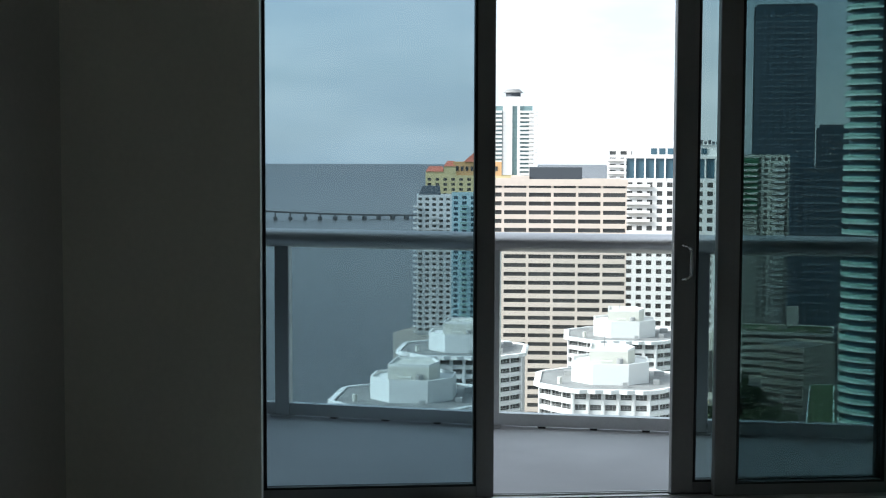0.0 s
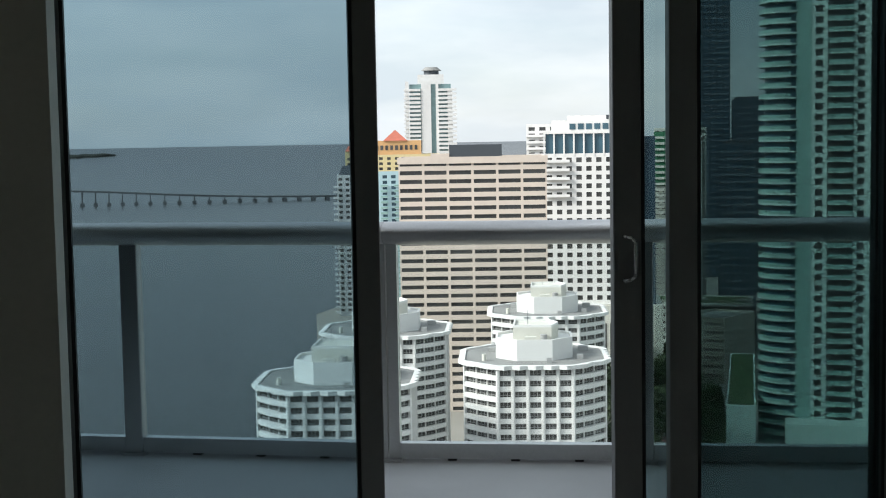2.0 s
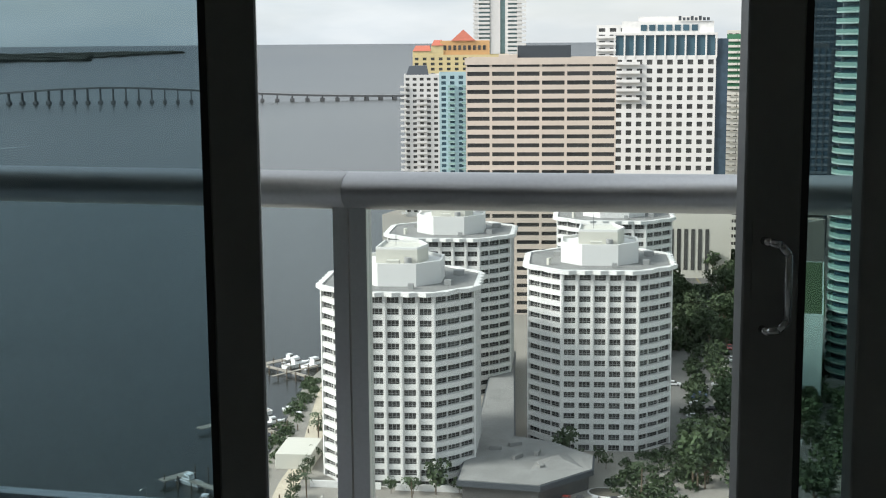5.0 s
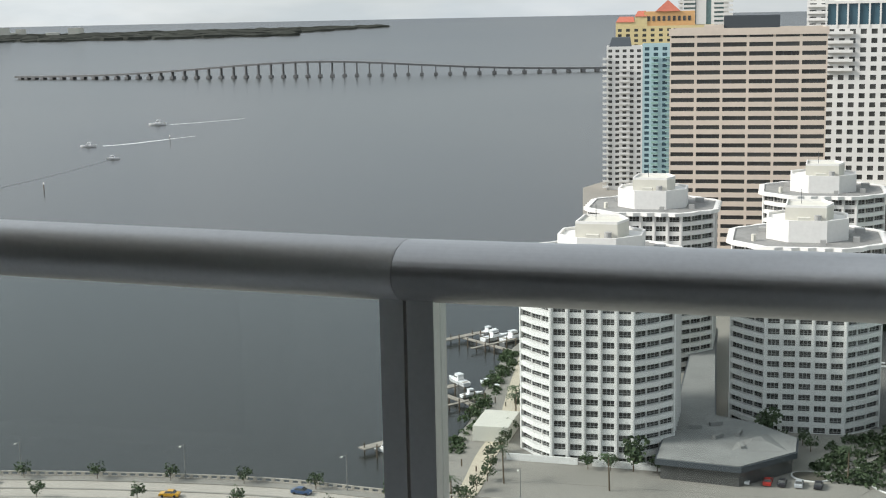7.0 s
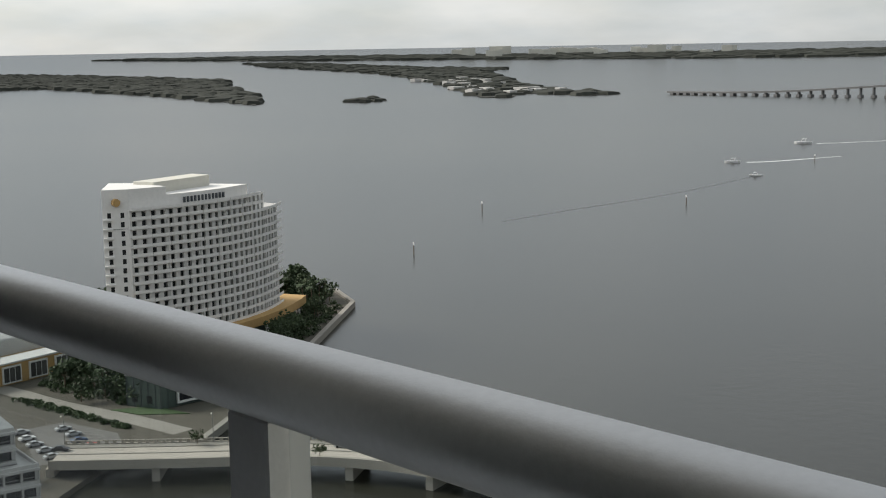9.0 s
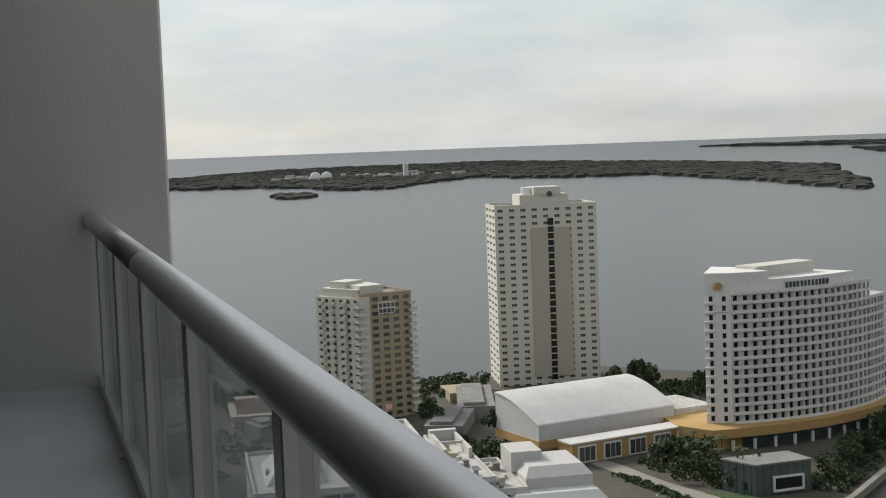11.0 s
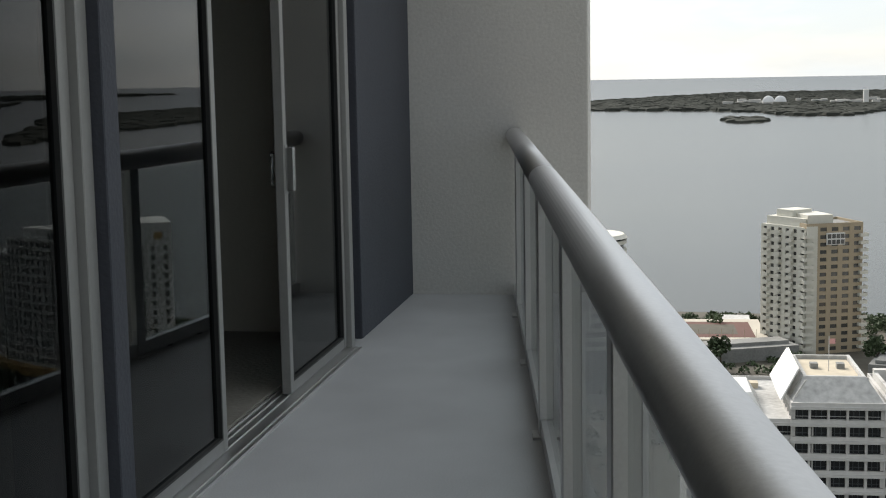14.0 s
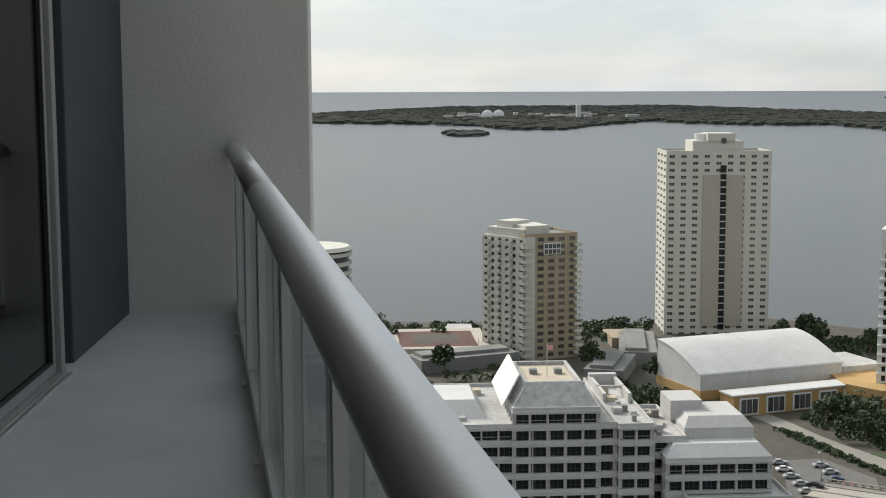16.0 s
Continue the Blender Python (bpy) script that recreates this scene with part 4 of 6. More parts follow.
def hotel():
    t = thing("hotel", "white curved hotel with balcony bands over an ochre base", "building", 0, 0, G)
    front = arc((-428, 168.5), (-458, 238), 9.0, 12)
    back = [(-478, 232), (-452, 171), (-431, 160.5)]
    W, P = Shape(), []
    fl, fh, z0 = 14, 3.1, 9.0
    for k, (a, b) in enumerate(zip(front, front[1:])):
        n = fl - (2 if k > 9 else 0)
        facade(W, P, a, b, z0, n, fh, 2, 1.55, 0.12, 2.35, 0.9)
    facade(W, P, back[2], front[0], z0, fl, fh, 2, 1.2, 0.6, 2.4, 0.4)
    top = z0 + fl * fh
    outline = front + back
    W.prism([front[-1], back[0], back[1], back[2], front[0]] + front[1:-1], z0 + 0.01, z0 + 0.02)
    for a, b in ((front[-1], back[0]), (back[0], back[1]), (back[1], back[2])):
        W.face((*a, z0), (*b, z0), (*b, top - 6), (*a, top - 6))
    part("wall", W, M_WHITE, t)
    part("roof", Shape().prism(outline, top - 6.4, top - 6.1), M_ROOFWHITE, t)
    glaze(t, P, M_DEEPWIN, None, 300)
    for j in range(1, fl, 1):
        a, b = Vector(back[2]), Vector(front[0])
        u = (b - a).normalized()
        o = Vector((u.y, -u.x)) * 1.2
        part("side_balcony", Shape().prism([tuple(a + o), tuple(a + u * 3.2 + o), tuple(a + u * 3.2), tuple(a)], z0 + j * fh - 0.12, z0 + j * fh + 0.35), M_WHITE, t)
    for j in range(fl + 1):
        n = 13 if j < fl - 1 else 10
        for a, b in zip(front[:n], front[1:n]):
            s = Shape()
            u = (Vector(b) - Vector(a)).normalized()
            o = Vector((u.y, -u.x)) * 2.2
            A, B = Vector(a), Vector(b)
            s.prism([tuple(A + o), tuple(B + o), tuple(B), tuple(A)], z0 + j * fh - 0.12, z0 + j * fh + 0.12)
            s.prism([tuple(A + o), tuple(B + o), tuple(B + o * 0.94), tuple(A + o * 0.94)], z0 + j * fh + 0.12, z0 + j * fh + 0.95)
            part("balcony", s, M_WHITE, t)
    for k in range(0, 13, 2):
        a = Vector(front[k])
        part("party_wall", Shape().tube((a.x, a.y, z0), (a.x, a.y, top - (6 if k > 9 else 0)), 0.5, n=6), M_WHITE, t)
    part("gable_block", Shape().prism([front[0], front[1], front[2], (-446, 178), back[1], back[2]], top, top + 7), M_WHITE, t, "white gable block")
    part("crown_block", Shape().prism(front[2:9] + [(-456, 205), (-445, 176)], top, top + 4.2), M_WHITE, t)
    part("plant_room", Shape().prism([(-434, 180), (-446, 206), (-454, 203), (-442, 176)], top + 4.2, top + 8), M_WHITE2, t)
    med = Shape().tube((-427.6, 164.3, top + 2.8), (-429.3, 164.3, top + 2.8), 1.3, n=16)
    part("emblem", med, M_OCHRE, t, "round gold emblem")
    for k in range(12):
        q = Vector(front[3]) + (Vector(front[6]) - Vector(front[3])) * (k / 12)
        part("sign_letter", Shape().box(-0.35, 0.35, -0.25, 0.25, top + 1.0, top + 2.9), M_DARKFRAME, t, m=pose(q.x + 0.6, q.y + 0.2, 0, 0, 0, 110))
    base = arc((-419, 158), (-462, 252), 12, 14)
    part("ochre_base", Shape().prism(base + [(-480, 240), (-455, 150), (-430, 150)], 6.0, 9.0), M_OCHRE, t, "ochre stucco base storey")
    part("ochre_wall", Shape().prism([(-420, 158.5), (-424, 170), (-440, 168), (-454, 151), (-430, 151)], 0, 6.0), M_OCHRE, t, "ochre stucco lower wall")
    part("glazed_base", Shape().prism(arc((-424, 166), (-460, 246), 10, 10) + [(-478, 238), (-452, 160)], 0, 6.0), M_PAVILION, t)
    for k in range(1, 14):
        a = base[k]
        part("base_column", Shape().tube((a[0] - 1, a[1] - 0.6, 0), (a[0] - 1, a[1] - 0.6, 5), 0.6, n=8), M_WHITE, t)


hotel()

t = thing("pavilion", "blue-grey panelled waterfront pavilion with a flat roof", "building", -374, 144, G + 1.5, 29.7)
part("wall", Shape().prism([(0, 0), (12.1, 0), (18.8, 17), (8, 20)], 0, 9), M_PAVILION, t)
part("roof", Shape().prism([(-0.3, -0.3), (12.4, -0.3), (19.2, 17.2), (8, 20.4)], 9, 9.5), M_ROOFGREY, t, "grey flat roof")
for k in range(5):
    part("mullion", Shape().box(2.6 * k, 2.6 * k + 0.18, -0.15, 0, 0, 9), M_DARKFRAME, t)
for k in range(2):
    part("window", Shape().box(2.0 + 5.4 * k, 3.9 + 5.4 * k, -0.12, 0, 1.5, 3.8), M_DEEPWIN, t)
SIDE = pose(12.1, 0, 0, 0, 0, math.degrees(math.atan2(17, 6.7)))
for k in range(7):
    part("panel_joint", Shape().box(2.6 * k, 2.6 * k + 0.15, -0.12, 0, 0, 9), M_DARKFRAME, t, m=SIDE)
for a, b, c, d in ((5.5, 15.5, 1.0, 1.6), (5.5, 15.5, 5.0, 5.5), (5.5, 6.0, 1.6, 5.0), (15.0, 15.5, 1.6, 5.0)):
    part("white_frame", Shape().box(a, b, -0.9, 0, c, d), M_WHITE, t, m=SIDE)
part("shopfront", Shape().box(6.0, 15.0, -0.3, 0, 1.6, 5.0), M_DEEPWIN, t, m=SIDE)


def pale_tower():
    t, L, H = slab_block("residential_tower", "cream white apartment tower with a stepped top", (-562.7, 117.2), (-560.5, 160.8), 26, G, -27.5, 9, 2.87, 2.2, 0.95, 2.15, M_WHITE2, M_WINDOW, M_GREYFRAME, 270, 0.35, 3)
    for a, b in ((15.3, 22.4), (25.0, 32.0)):
        part("recess_panel", Shape().box(a, b, -0.7, 0.0, 5, H - 9), M_GREYBEIGE, t, "smooth grey-beige vertical panel")
    part("stair_strip", Shape().box(22.5, 24.9, -0.5, 0.0, 3, H - 5), M_DEEPWIN, t, "dark vertical stair window")
    for j in range(24):
        part("stair_band", Shape().box(22.5, 24.9, -0.6, -0.5, 3 + j * 2.87, 3.45 + j * 2.87), M_WHITE2, t)
    part("top_block", Shape().box(11, 32, 1, 20, H, H + 5), M_WHITE2, t)
    part("gable", Shape().box(17, 28.5, 0.4, 14, H + 5, H + 8.2), M_WHITE2, t)
    part("round_vent", Shape().tube((23.7, 0.3, H + 5.2), (23.7, 0.45, H + 5.2), 1.2, n=16), M_DARKFRAME, t)
    part("tank", Shape().tube((16, 8, H + 5), (16, 8, H + 8), 3.2, n=16), M_WHITE, t)


pale_tower()


def tan_tower():
    t, L, H = slab_block("residential_tower", "tan and cream apartment tower with corner balconies", (-509, 53), (-517, 74), 20, G, -56, 5, 2.78, 2.6, 0.8, 2.25, M_TAN, M_WINDOW, None, 85, 0.35)
    part("cream_stripe", Shape().box(0, 4.2, -0.4, 0.0, 0, H), M_WHITE2, t)
    part("feature_window", Shape().box(7.8, 15.0, -0.6, 0, H - 7.0, H - 2.6), M_WHITE, t, "white framed feature window")
    for a in (8.1, 9.85, 11.6, 13.35):
        for b in (H - 6.7, H - 4.6):
            part("feature_pane", Shape().box(a, a + 1.4, -0.7, -0.6, b, b + 1.6), M_WINDOW, t)
    for x0, x1 in ((-1.5, 2.5), (L - 1.6, L + 1.5)):
        balconies(t, x0, x1, -1.5, 1.5, 3, 16, 2.78, M_WHITE2, M_WHITE2)
    W, P = Shape(), []
    side = thing("residential_tower", "cream side wing of the tan apartment tower with balconies", "building", -526, 38, G, math.degrees(math.atan2(15, 17)))
    facade(W, P, (0, 0), (22.6, 0), 1.0, 17, 2.78, 6, 1.8, 0.8, 2.2, 0.5)
    W.box(0, 22.6, 0.5, 16, 0, 48.5)
    part("wall", W, M_WHITE2, side)
    glaze(side, P, M_WINDOW, None, 102)
    for a in (2, 8, 14, 20):
        balconies(side, a, a + 2.4, -1.3, 0, 1.2, 17, 2.78, M_WHITE2, M_WHITE2)
    part("roof_terrace", Shape().box(1, 20, 2, 15, 48.5, 51.5).box(4, 12, 4, 14, 51.5, 54), M_WHITE2, side)
    part("penthouse", Shape().box(2, 12, 3, 16, H, H + 3.8), M_WHITE2, t)


tan_tower()

# vaulted hall
t = thing("market_hall", "large hall with a white curved roof over ochre walls", "building", -428.3, 102, G, 108.9)
HALL, n = (55.2, 27.5), 12
prof = [(HALL[1] * k / n, 13.0 + 7.0 * math.sin(math.pi / 2 * k / n)) for k in range(n + 1)]
s = Shape()
for (y0, z0), (y1, z1) in zip(prof, prof[1:]):
    s.face((-0.4, y0, z0), (HALL[0] + 0.4, y0, z0), (HALL[0] + 0.4, y1, z1), (-0.4, y1, z1))
    s.face((-0.4, y0, z0 - 0.4), (-0.4, y0, z0), (-0.4, y1, z1), (-0.4, y1, z1 - 0.4))
    s.face((HALL[0] + 0.4, y0, z0), (HALL[0] + 0.4, y0, z0 - 0.4), (HALL[0] + 0.4, y1, z1 - 0.4), (HALL[0] + 0.4, y1, z1))
s.face((-0.4, -0.3, 12.5), (HALL[0] + 0.4, -0.3, 12.5), (HALL[0] + 0.4, 0, 13.0), (-0.4, 0, 13.0))
part("curved_roof", s, M_HALLROOF, t, "smooth white curved roof")
g = Shape()
for x in (0.0, HALL[0]):
    q = [(x, 0, 7.5)] + [(x, y, z - 0.05) for y, z in prof] + [(x, HALL[1], 7.5)]
    g.face(*(q if x else q[::-1]))
g.face((0, 0, 7.5), (HALL[0], 0, 7.5), (HALL[0], 0, 12.95), (0, 0, 12.95))
g.face((HALL[0], HALL[1], 7.5), (0, HALL[1], 7.5), (0, HALL[1], 19.9), (HALL[0], HALL[1], 19.9))
part("upper_wall", g, M_HALLROOF, t, "smooth white upper wall")
for k in range(1, 6):
    part("roof_seam", Shape().box(9.2 * k - 0.08, 9.2 * k + 0.08, -0.32, -0.3, 8, 12.6), M_WEATHERED, t)
part("ochre_wall", Shape().box(-0.3, HALL[0] + 9.0, -0.4, HALL[1] + 0.3, 4.6, 7.5), M_OCHRE, t)
part("lower_wall", Shape().box(0, HALL[0] + 8.8, 0, HALL[1], 0, 4.6), M_TAN, t)
part("flat_roof", Shape().box(HALL[0] + 0.5, HALL[0] + 18, 0.5, 22, 7.5, 11.0), M_ROOFWHITE, t, "low flat roof annex")


t = thing("shop_arcade", "ochre arcade with white framed shop windows", "building", -416.5, 110, G, 108.9)
part("wall", Shape().box(0, 52, 0, 8, 0, 8.2), M_OCHRE, t)
part("roof", Shape().box(-0.5, 52.5, -0.5, 8, 8.2, 8.7), M_HALLROOF, t)
for k in range(5):
    part("shop_window", Shape().box(2 + 10 * k, 9 + 10 * k, -0.5, 0, 2, 7.5), M_WHITE, t)
    for j in range(3):
        part("shop_pane", Shape().box(2.5 + 10 * k + 2.1 * j, 4.3 + 10 * k + 2.1 * j, -0.62, -0.5, 2.5, 7), M_WINDOW, t)


def terraced_offices():
    """White stepped office block with deep window bands and a truncated pyramid roof."""
    t = thing("terraced_offices", "white stepped office block with deep windows and pyramid roof", "building", -276.2, 36.4, G, 91.4)
    fh = 3.5
    blocks = [(-30, 13, 0, 40, 10), (-9.3, 9.3, -0.6, 32, 11), (13, 20.5, -1.5, 44, 10), (20.5, 28, 1, 30, 9), (22.5, 45, -4, 28, 8), (26, 48, -9, 24, 6)]
    for x0, x1, y0, y1, fl in blocks:
        W, P = Shape(), []
        bays = max(2, round((x1 - x0) / 3.6))
        facade(W, P, (x0, y0), (x1, y0), 0, fl, fh, bays, 3.25, 0.85, 2.95, 0.9)
        sb = max(2, round((y1 - y0) / 3.6))
        facade(W, P, (x1, y0), (x1, y1), 0, fl, fh, sb, 3.05, 0.95, 2.95, 0.9)
        facade(W, P, (x0, y1), (x0, y0), 0, fl, fh, sb, 3.05, 0.95, 2.95, 0.9)
        parapet(W, [(x0, y0), (x1, y0), (x1, y1), (x0, y1)], fl * fh, fl * fh + 0.9, 0.4)
        part("wall", W, M_WEATHERED, t)
        P.sort(key=lambda q: -q[0].z)
        P = [q for q in P if q[0].z > 8]
        glaze(t, P, M_DEEPWIN, M_DARKFRAME, 45)
        part("roof", Shape().box(x0 + 0.3, x1 - 0.3, y0 + 0.3, y1 - 0.3, fl * fh - 0.2, fl * fh + 0.1), M_ROOFWHITE, t)
        for j in range(3, fl + 1):
            part("ledge", Shape().box(x0 - 0.1, x1 + 0.1, y0 - 0.45, y0, j * fh - 0.45, j * fh + 0.1), M_WEATHERED, t)
        for k in range(bays):
            w = (x1 - x0) / bays
            part("window_rail", Shape().box(x0 + w * k + 0.3, x0 + w * k + w - 0.3, y0 + 0.35, y0 + 0.45, (fl - 1) * fh + 1.5, (fl - 1) * fh + 1.62), M_GREYFRAME, t)
    z = 11 * fh + 0.3
    V = lambda p, h: (p[0], p[1], h)
    o, i, q = [(-9.3, -0.6), (9.3, -0.6), (9.3, 32), (-9.3, 32)], [(-6.2, 5), (6.2, 5), (6.2, 27), (-6.2, 27)], [(-5.5, 5.8), (5.5, 5.8), (5.5, 26.2), (-5.5, 26.2)]
    pyr = Shape()
    for k in range(4):
        j = (k + 1) % 4
        pyr.face(V(o[k], z), V(o[j], z), V(i[j], z + 4.9), V(i[k], z + 4.9))
        pyr.face(V(i[k], z + 4.9), V(i[j], z + 4.9), V(q[j], z + 4.9), V(q[k], z + 4.9))
        pyr.face(V(q[k], z + 4.9), V(q[j], z + 4.9), V(q[j], z + 4.0), V(q[k], z + 4.0))
    part("pyramid_roof", pyr, M_ROOFWHITE, t, "pale truncated pyramid roof")
    for k in range(7):
        y = 1 + 4.2 * k
        part("roof_rib", Shape().prism([(-9.4, y), (-9.0, y), (-9.0, y + 0.3), (-9.4, y + 0.3)], z, z + 4.9, None, [(-6.4, y), (-6.0, y), (-6.0, y + 0.3), (-6.4, y + 0.3)]), M_WEATHERED, t)
    part("roof_well", Shape().box(-5.4, 5.4, 5.9, 26.1, z + 3.8, z + 4.1), M_SAND, t, "sandy roof deck")
    part("side_panel", Shape().face((-11.2, 2, z + 0.5), (-11.0, 26, z + 0.5), (-7.2, 27, z + 6.6), (-7.4, 5, z + 6.4)).face((-7.1, 5, z + 6.4), (-6.9, 27, z + 6.6), (-10.7, 26, z + 0.5), (-10.9, 2, z + 0.5)).face((-11.2, 2, z + 0.5), (-7.4, 5, z + 6.4), (-7.1, 5, z + 6.4), (-10.9, 2, z + 0.5)), M_WHITE, t, "slanted white roof panel")
    for x in (-3.5, 2.0):
        part("roof_unit", Shape().box(x, x + 1.6, 16, 18, z + 4.1, z + 5.2), M_ROOFGREY, t)
    part("roof_frame", Shape().box(13.5, 20, 38, 40, 35, 38).box(13.5, 14.3, 20, 38, 35, 37.4).box(19.2, 20, 20, 38, 35, 37.4).box(13.5, 20, 28, 28.6, 36.8, 37.4), M_WEATHERED, t, "open white roof frame")
    part("left_skylight", Shape().prism([(-27, 8), (-14, 8), (-14, 30), (-27, 30)], 35.1, 38.5, None, [(-24, 12), (-16, 12), (-16, 27), (-24, 27)]), M_HALLROOF, t, "pale sloped roof block")
    part("upper_tier", Shape().box(28, 43, 3, 20, 28, 33.5).prism([(28, 3), (43, 3), (43, 20), (28, 20)], 33.5, 35.4, None, [(29.5, 6), (41.5, 6), (41.5, 19), (29.5, 19)]).box(27, 34, 12, 22, 33, 37.4), M_WEATHERED, t, "white stepped roof tier")
    part("sloped_skirt", Shape().prism([(22.5, -4), (45, -4), (45, 3), (22.5, 3)], 28.9, 31.2, None, [(25, -1), (43, -1), (43, 3), (25, 3)]), M_HALLROOF, t, "sloping white roof skirt")
    rnd = random.Random(4)
    for x0, x1, y0, y1, fl in (blocks[0], blocks[2], blocks[3]):
        for k in range(9):
            x, y, w = rnd.uniform(x0 + 0.8, x1 - 3), rnd.uniform(y0 + 3, y1 - 5), rnd.uniform(0.8, 2.4)
            if x1 > 12.9 and x0 < -20 and -13 < x < 10:
                x = -14 - rnd.uniform(0, 14)
            part("roof_unit", Shape().box(x, x + w, y, y + w * 1.3, fl * fh, fl * fh + rnd.uniform(0.7, 1.8)), (M_ROOFWHITE, M_ROOFGREY, M_SAND)[k % 3], t)
    pole = part("flag_pole", Shape().tube((0, 14, z + 4), (0, 14, z + 11.5), 0.09), M_WEATHERED, t)
    part("flag", Shape().box(0.1, 1.3, 13.97, 14.03, z + 9.9, z + 11), mat("red_white_flag", (0.6, 0.32, 0.3), 0.8), pole, "faded red flag")


terraced_offices()

t = thing("round_tower", "grey round-cornered tower with dark balcony bands", "building", -452, -24, G)
part("body", Shape().tube((0, 0, 0), (0, 0, 52), 12.5, n=24), M_WINDOW, t)
for j in range(12):
    part("balcony_band", Shape().tube((0, 0, 16 + 3.1 * j), (0, 0, 17.2 + 3.1 * j), 13.4, n=24), M_WHITE2, t)
part("roof_cap", Shape().tube((0, 0, 52), (0, 0, 53.2), 13.8, 12.6, n=24), M_WHITE2, t)

t = thing("parking_deck", "low concrete car park with a red sports court on its roof", "building", -512, 4, G, 92)
part("deck", Shape().box(0, 36, 0, 42, 0, 2.4).box(0.5, 35.5, 0.5, 41.5, 2.4, 4).box(-0.6, 36.6, -0.6, 42.6, 4, 6.2), M_GREYBEIGE, t)
part("court", Shape().box(2, 32, 4, 36, 6.2, 6.3), M_COURT, t, "red sports court")
part("court_centre", Shape().box(8, 26, 10, 30, 6.304, 6.34), M_SOIL, t)
for k in range(8):
    part("fence_post", Shape().tube((2 + 4.3 * k, 3.6, 6.2), (2 + 4.3 * k, 3.6, 9.4), 0.08, n=5), M_TAN, t)


# ---- streets, quays and bridges ----
def strip(pts, w0, w1, z0, z1):
    """A band along pts, from w0 to w1 beside it, as a solid."""
    s = Shape()
    L, R = [], []
    for i, p in enumerate(pts):
        a, b = Vector(pts[max(0, i - 1)]), Vector(pts[min(len(pts) - 1, i + 1)])
        u = (b - a).normalized()
        o = Vector((u.y, -u.x))
        L.append(Vector(p) + o * w0)
        R.append(Vector(p) + o * w1)
    n = len(pts)
    for side, z in ((L, z0), (R, z0), (R, z1), (L, z1)):
        s.v += [(p.x, p.y, z) for p in side]
    for c in range(4):
        d = (c + 1) % 4
        for i in range(n - 1):
            s.f.append((c * n + i, c * n + i + 1, d * n + i + 1, d * n + i))
    s.f += [(0, n, 2 * n, 3 * n), (4 * n - 1, 3 * n - 1, 2 * n - 1, n - 1)]
    return s


def smooth_line(pts, n=6):
    out = []
    P = [Vector(p) for p in pts]
    for i in range(len(P) - 1):
        p0, p1, p2, p3 = P[max(0, i - 1)], P[i], P[i + 1], P[min(len(P) - 1, i + 2)]
        for k in range(n):
            t = k / n
            out.append(tuple(0.5 * ((2 * p1) + (p2 - p0) * t + (2 * p0 - 5 * p1 + 4 * p2 - p3) * t * t + (3 * p1 - p0 - 3 * p2 + p3) * t ** 3)))
    return out + [tuple(P[-1])]


D = G + 5.0
EDGE = smooth_line([(-334, 112), (-318, 136), (-301, 162), (-281, 181), (-257, 194), (-227, 210), (-197, 223), (-168, 233), (-140, 238), (-110, 246)])
bridge = thing("road_bridge", "concrete road bridge with balustrades and planted trees", "bridge")
M_BRIDGE = mat("bridge_concrete", (0.40, 0.365, 0.315), 0.9, vary=0.1, scale=0.1, fine=0.9)
part("deck", strip(EDGE, 0, 17, D - 1.4, D), M_BRIDGE, bridge)
part("walkway", strip(EDGE, 0.5, 3.4, D, D + 0.18), M_PAVING, bridge)
part("walkway", strip(EDGE, 13.6, 16.5, D, D + 0.18), M_PAVING, bridge)
part("median", strip(EDGE, 8.2, 8.8, D, D + 0.14), M_PAVING, bridge)
part("parapet", strip(EDGE, 0, 0.4, D, D + 0.35), M_BRIDGE, bridge)
part("parapet_rail", strip(EDGE, 0.05, 0.35, D + 0.95, D + 1.15), M_BRIDGE, bridge)
part("parapet", strip(EDGE, 16.6, 17, D, D + 1.0), M_BRIDGE, bridge)
bal_me = Shape().box(-0.4, 0.4, -0.14, 0.14, 0.35, 0.95).mesh("baluster", M_BRIDGE)


def along(pts, step, off):
    """Places every step metres along pts, off to the right, with the heading."""
    out, left = [], 0.0
    for a, b in zip(pts, pts[1:]):
        a, b = Vector(a), Vector(b)
        L = (b - a).length
        u = (b - a) / L
        o = Vector((u.y, -u.x))
        d = left
        while d < L:
            q = a + u * d + o * off
            out.append((q.x, q.y, math.degrees(math.atan2(u.y, u.x))))
            d += step
        left = d - L
    return out


for x, y, r in along(EDGE, 2.1, 0.2):
    part("baluster", bal_me, None, bridge, m=pose(x, y, D, 0, 0, r))
for x, y, r in along(EDGE, 26, 8.5):
    part("pier", Shape().box(-1, 1, -7.5, 7.5, G - 3, D - 1.4), M_BRIDGE, bridge, m=pose(x, y, 0, 0, 0, r))


def lamp_post(x, y, z, h, arm):
    t = thing("street_lamp", "tall thin grey street lamp", "street lamp", x, y, z, arm, "street lamps")
    part("pole", Shape().tube((0, 0, 0), (0, 0, h), 0.12, 0.07, 6), M_ROOFGREY, t)
    part("arm", Shape().tube((0, 0, h), (2.2, 0, h + 0.3), 0.06, 0.05, 6), M_ROOFGREY, t)
    part("head", Shape().box(2.0, 2.9, -0.16, 0.16, h + 0.22, h + 0.4), M_WHITE2, t)


for x, y, r in along(EDGE, 38, 1.0):
    lamp_post(x, y, D + 0.18, 8, r - 90)

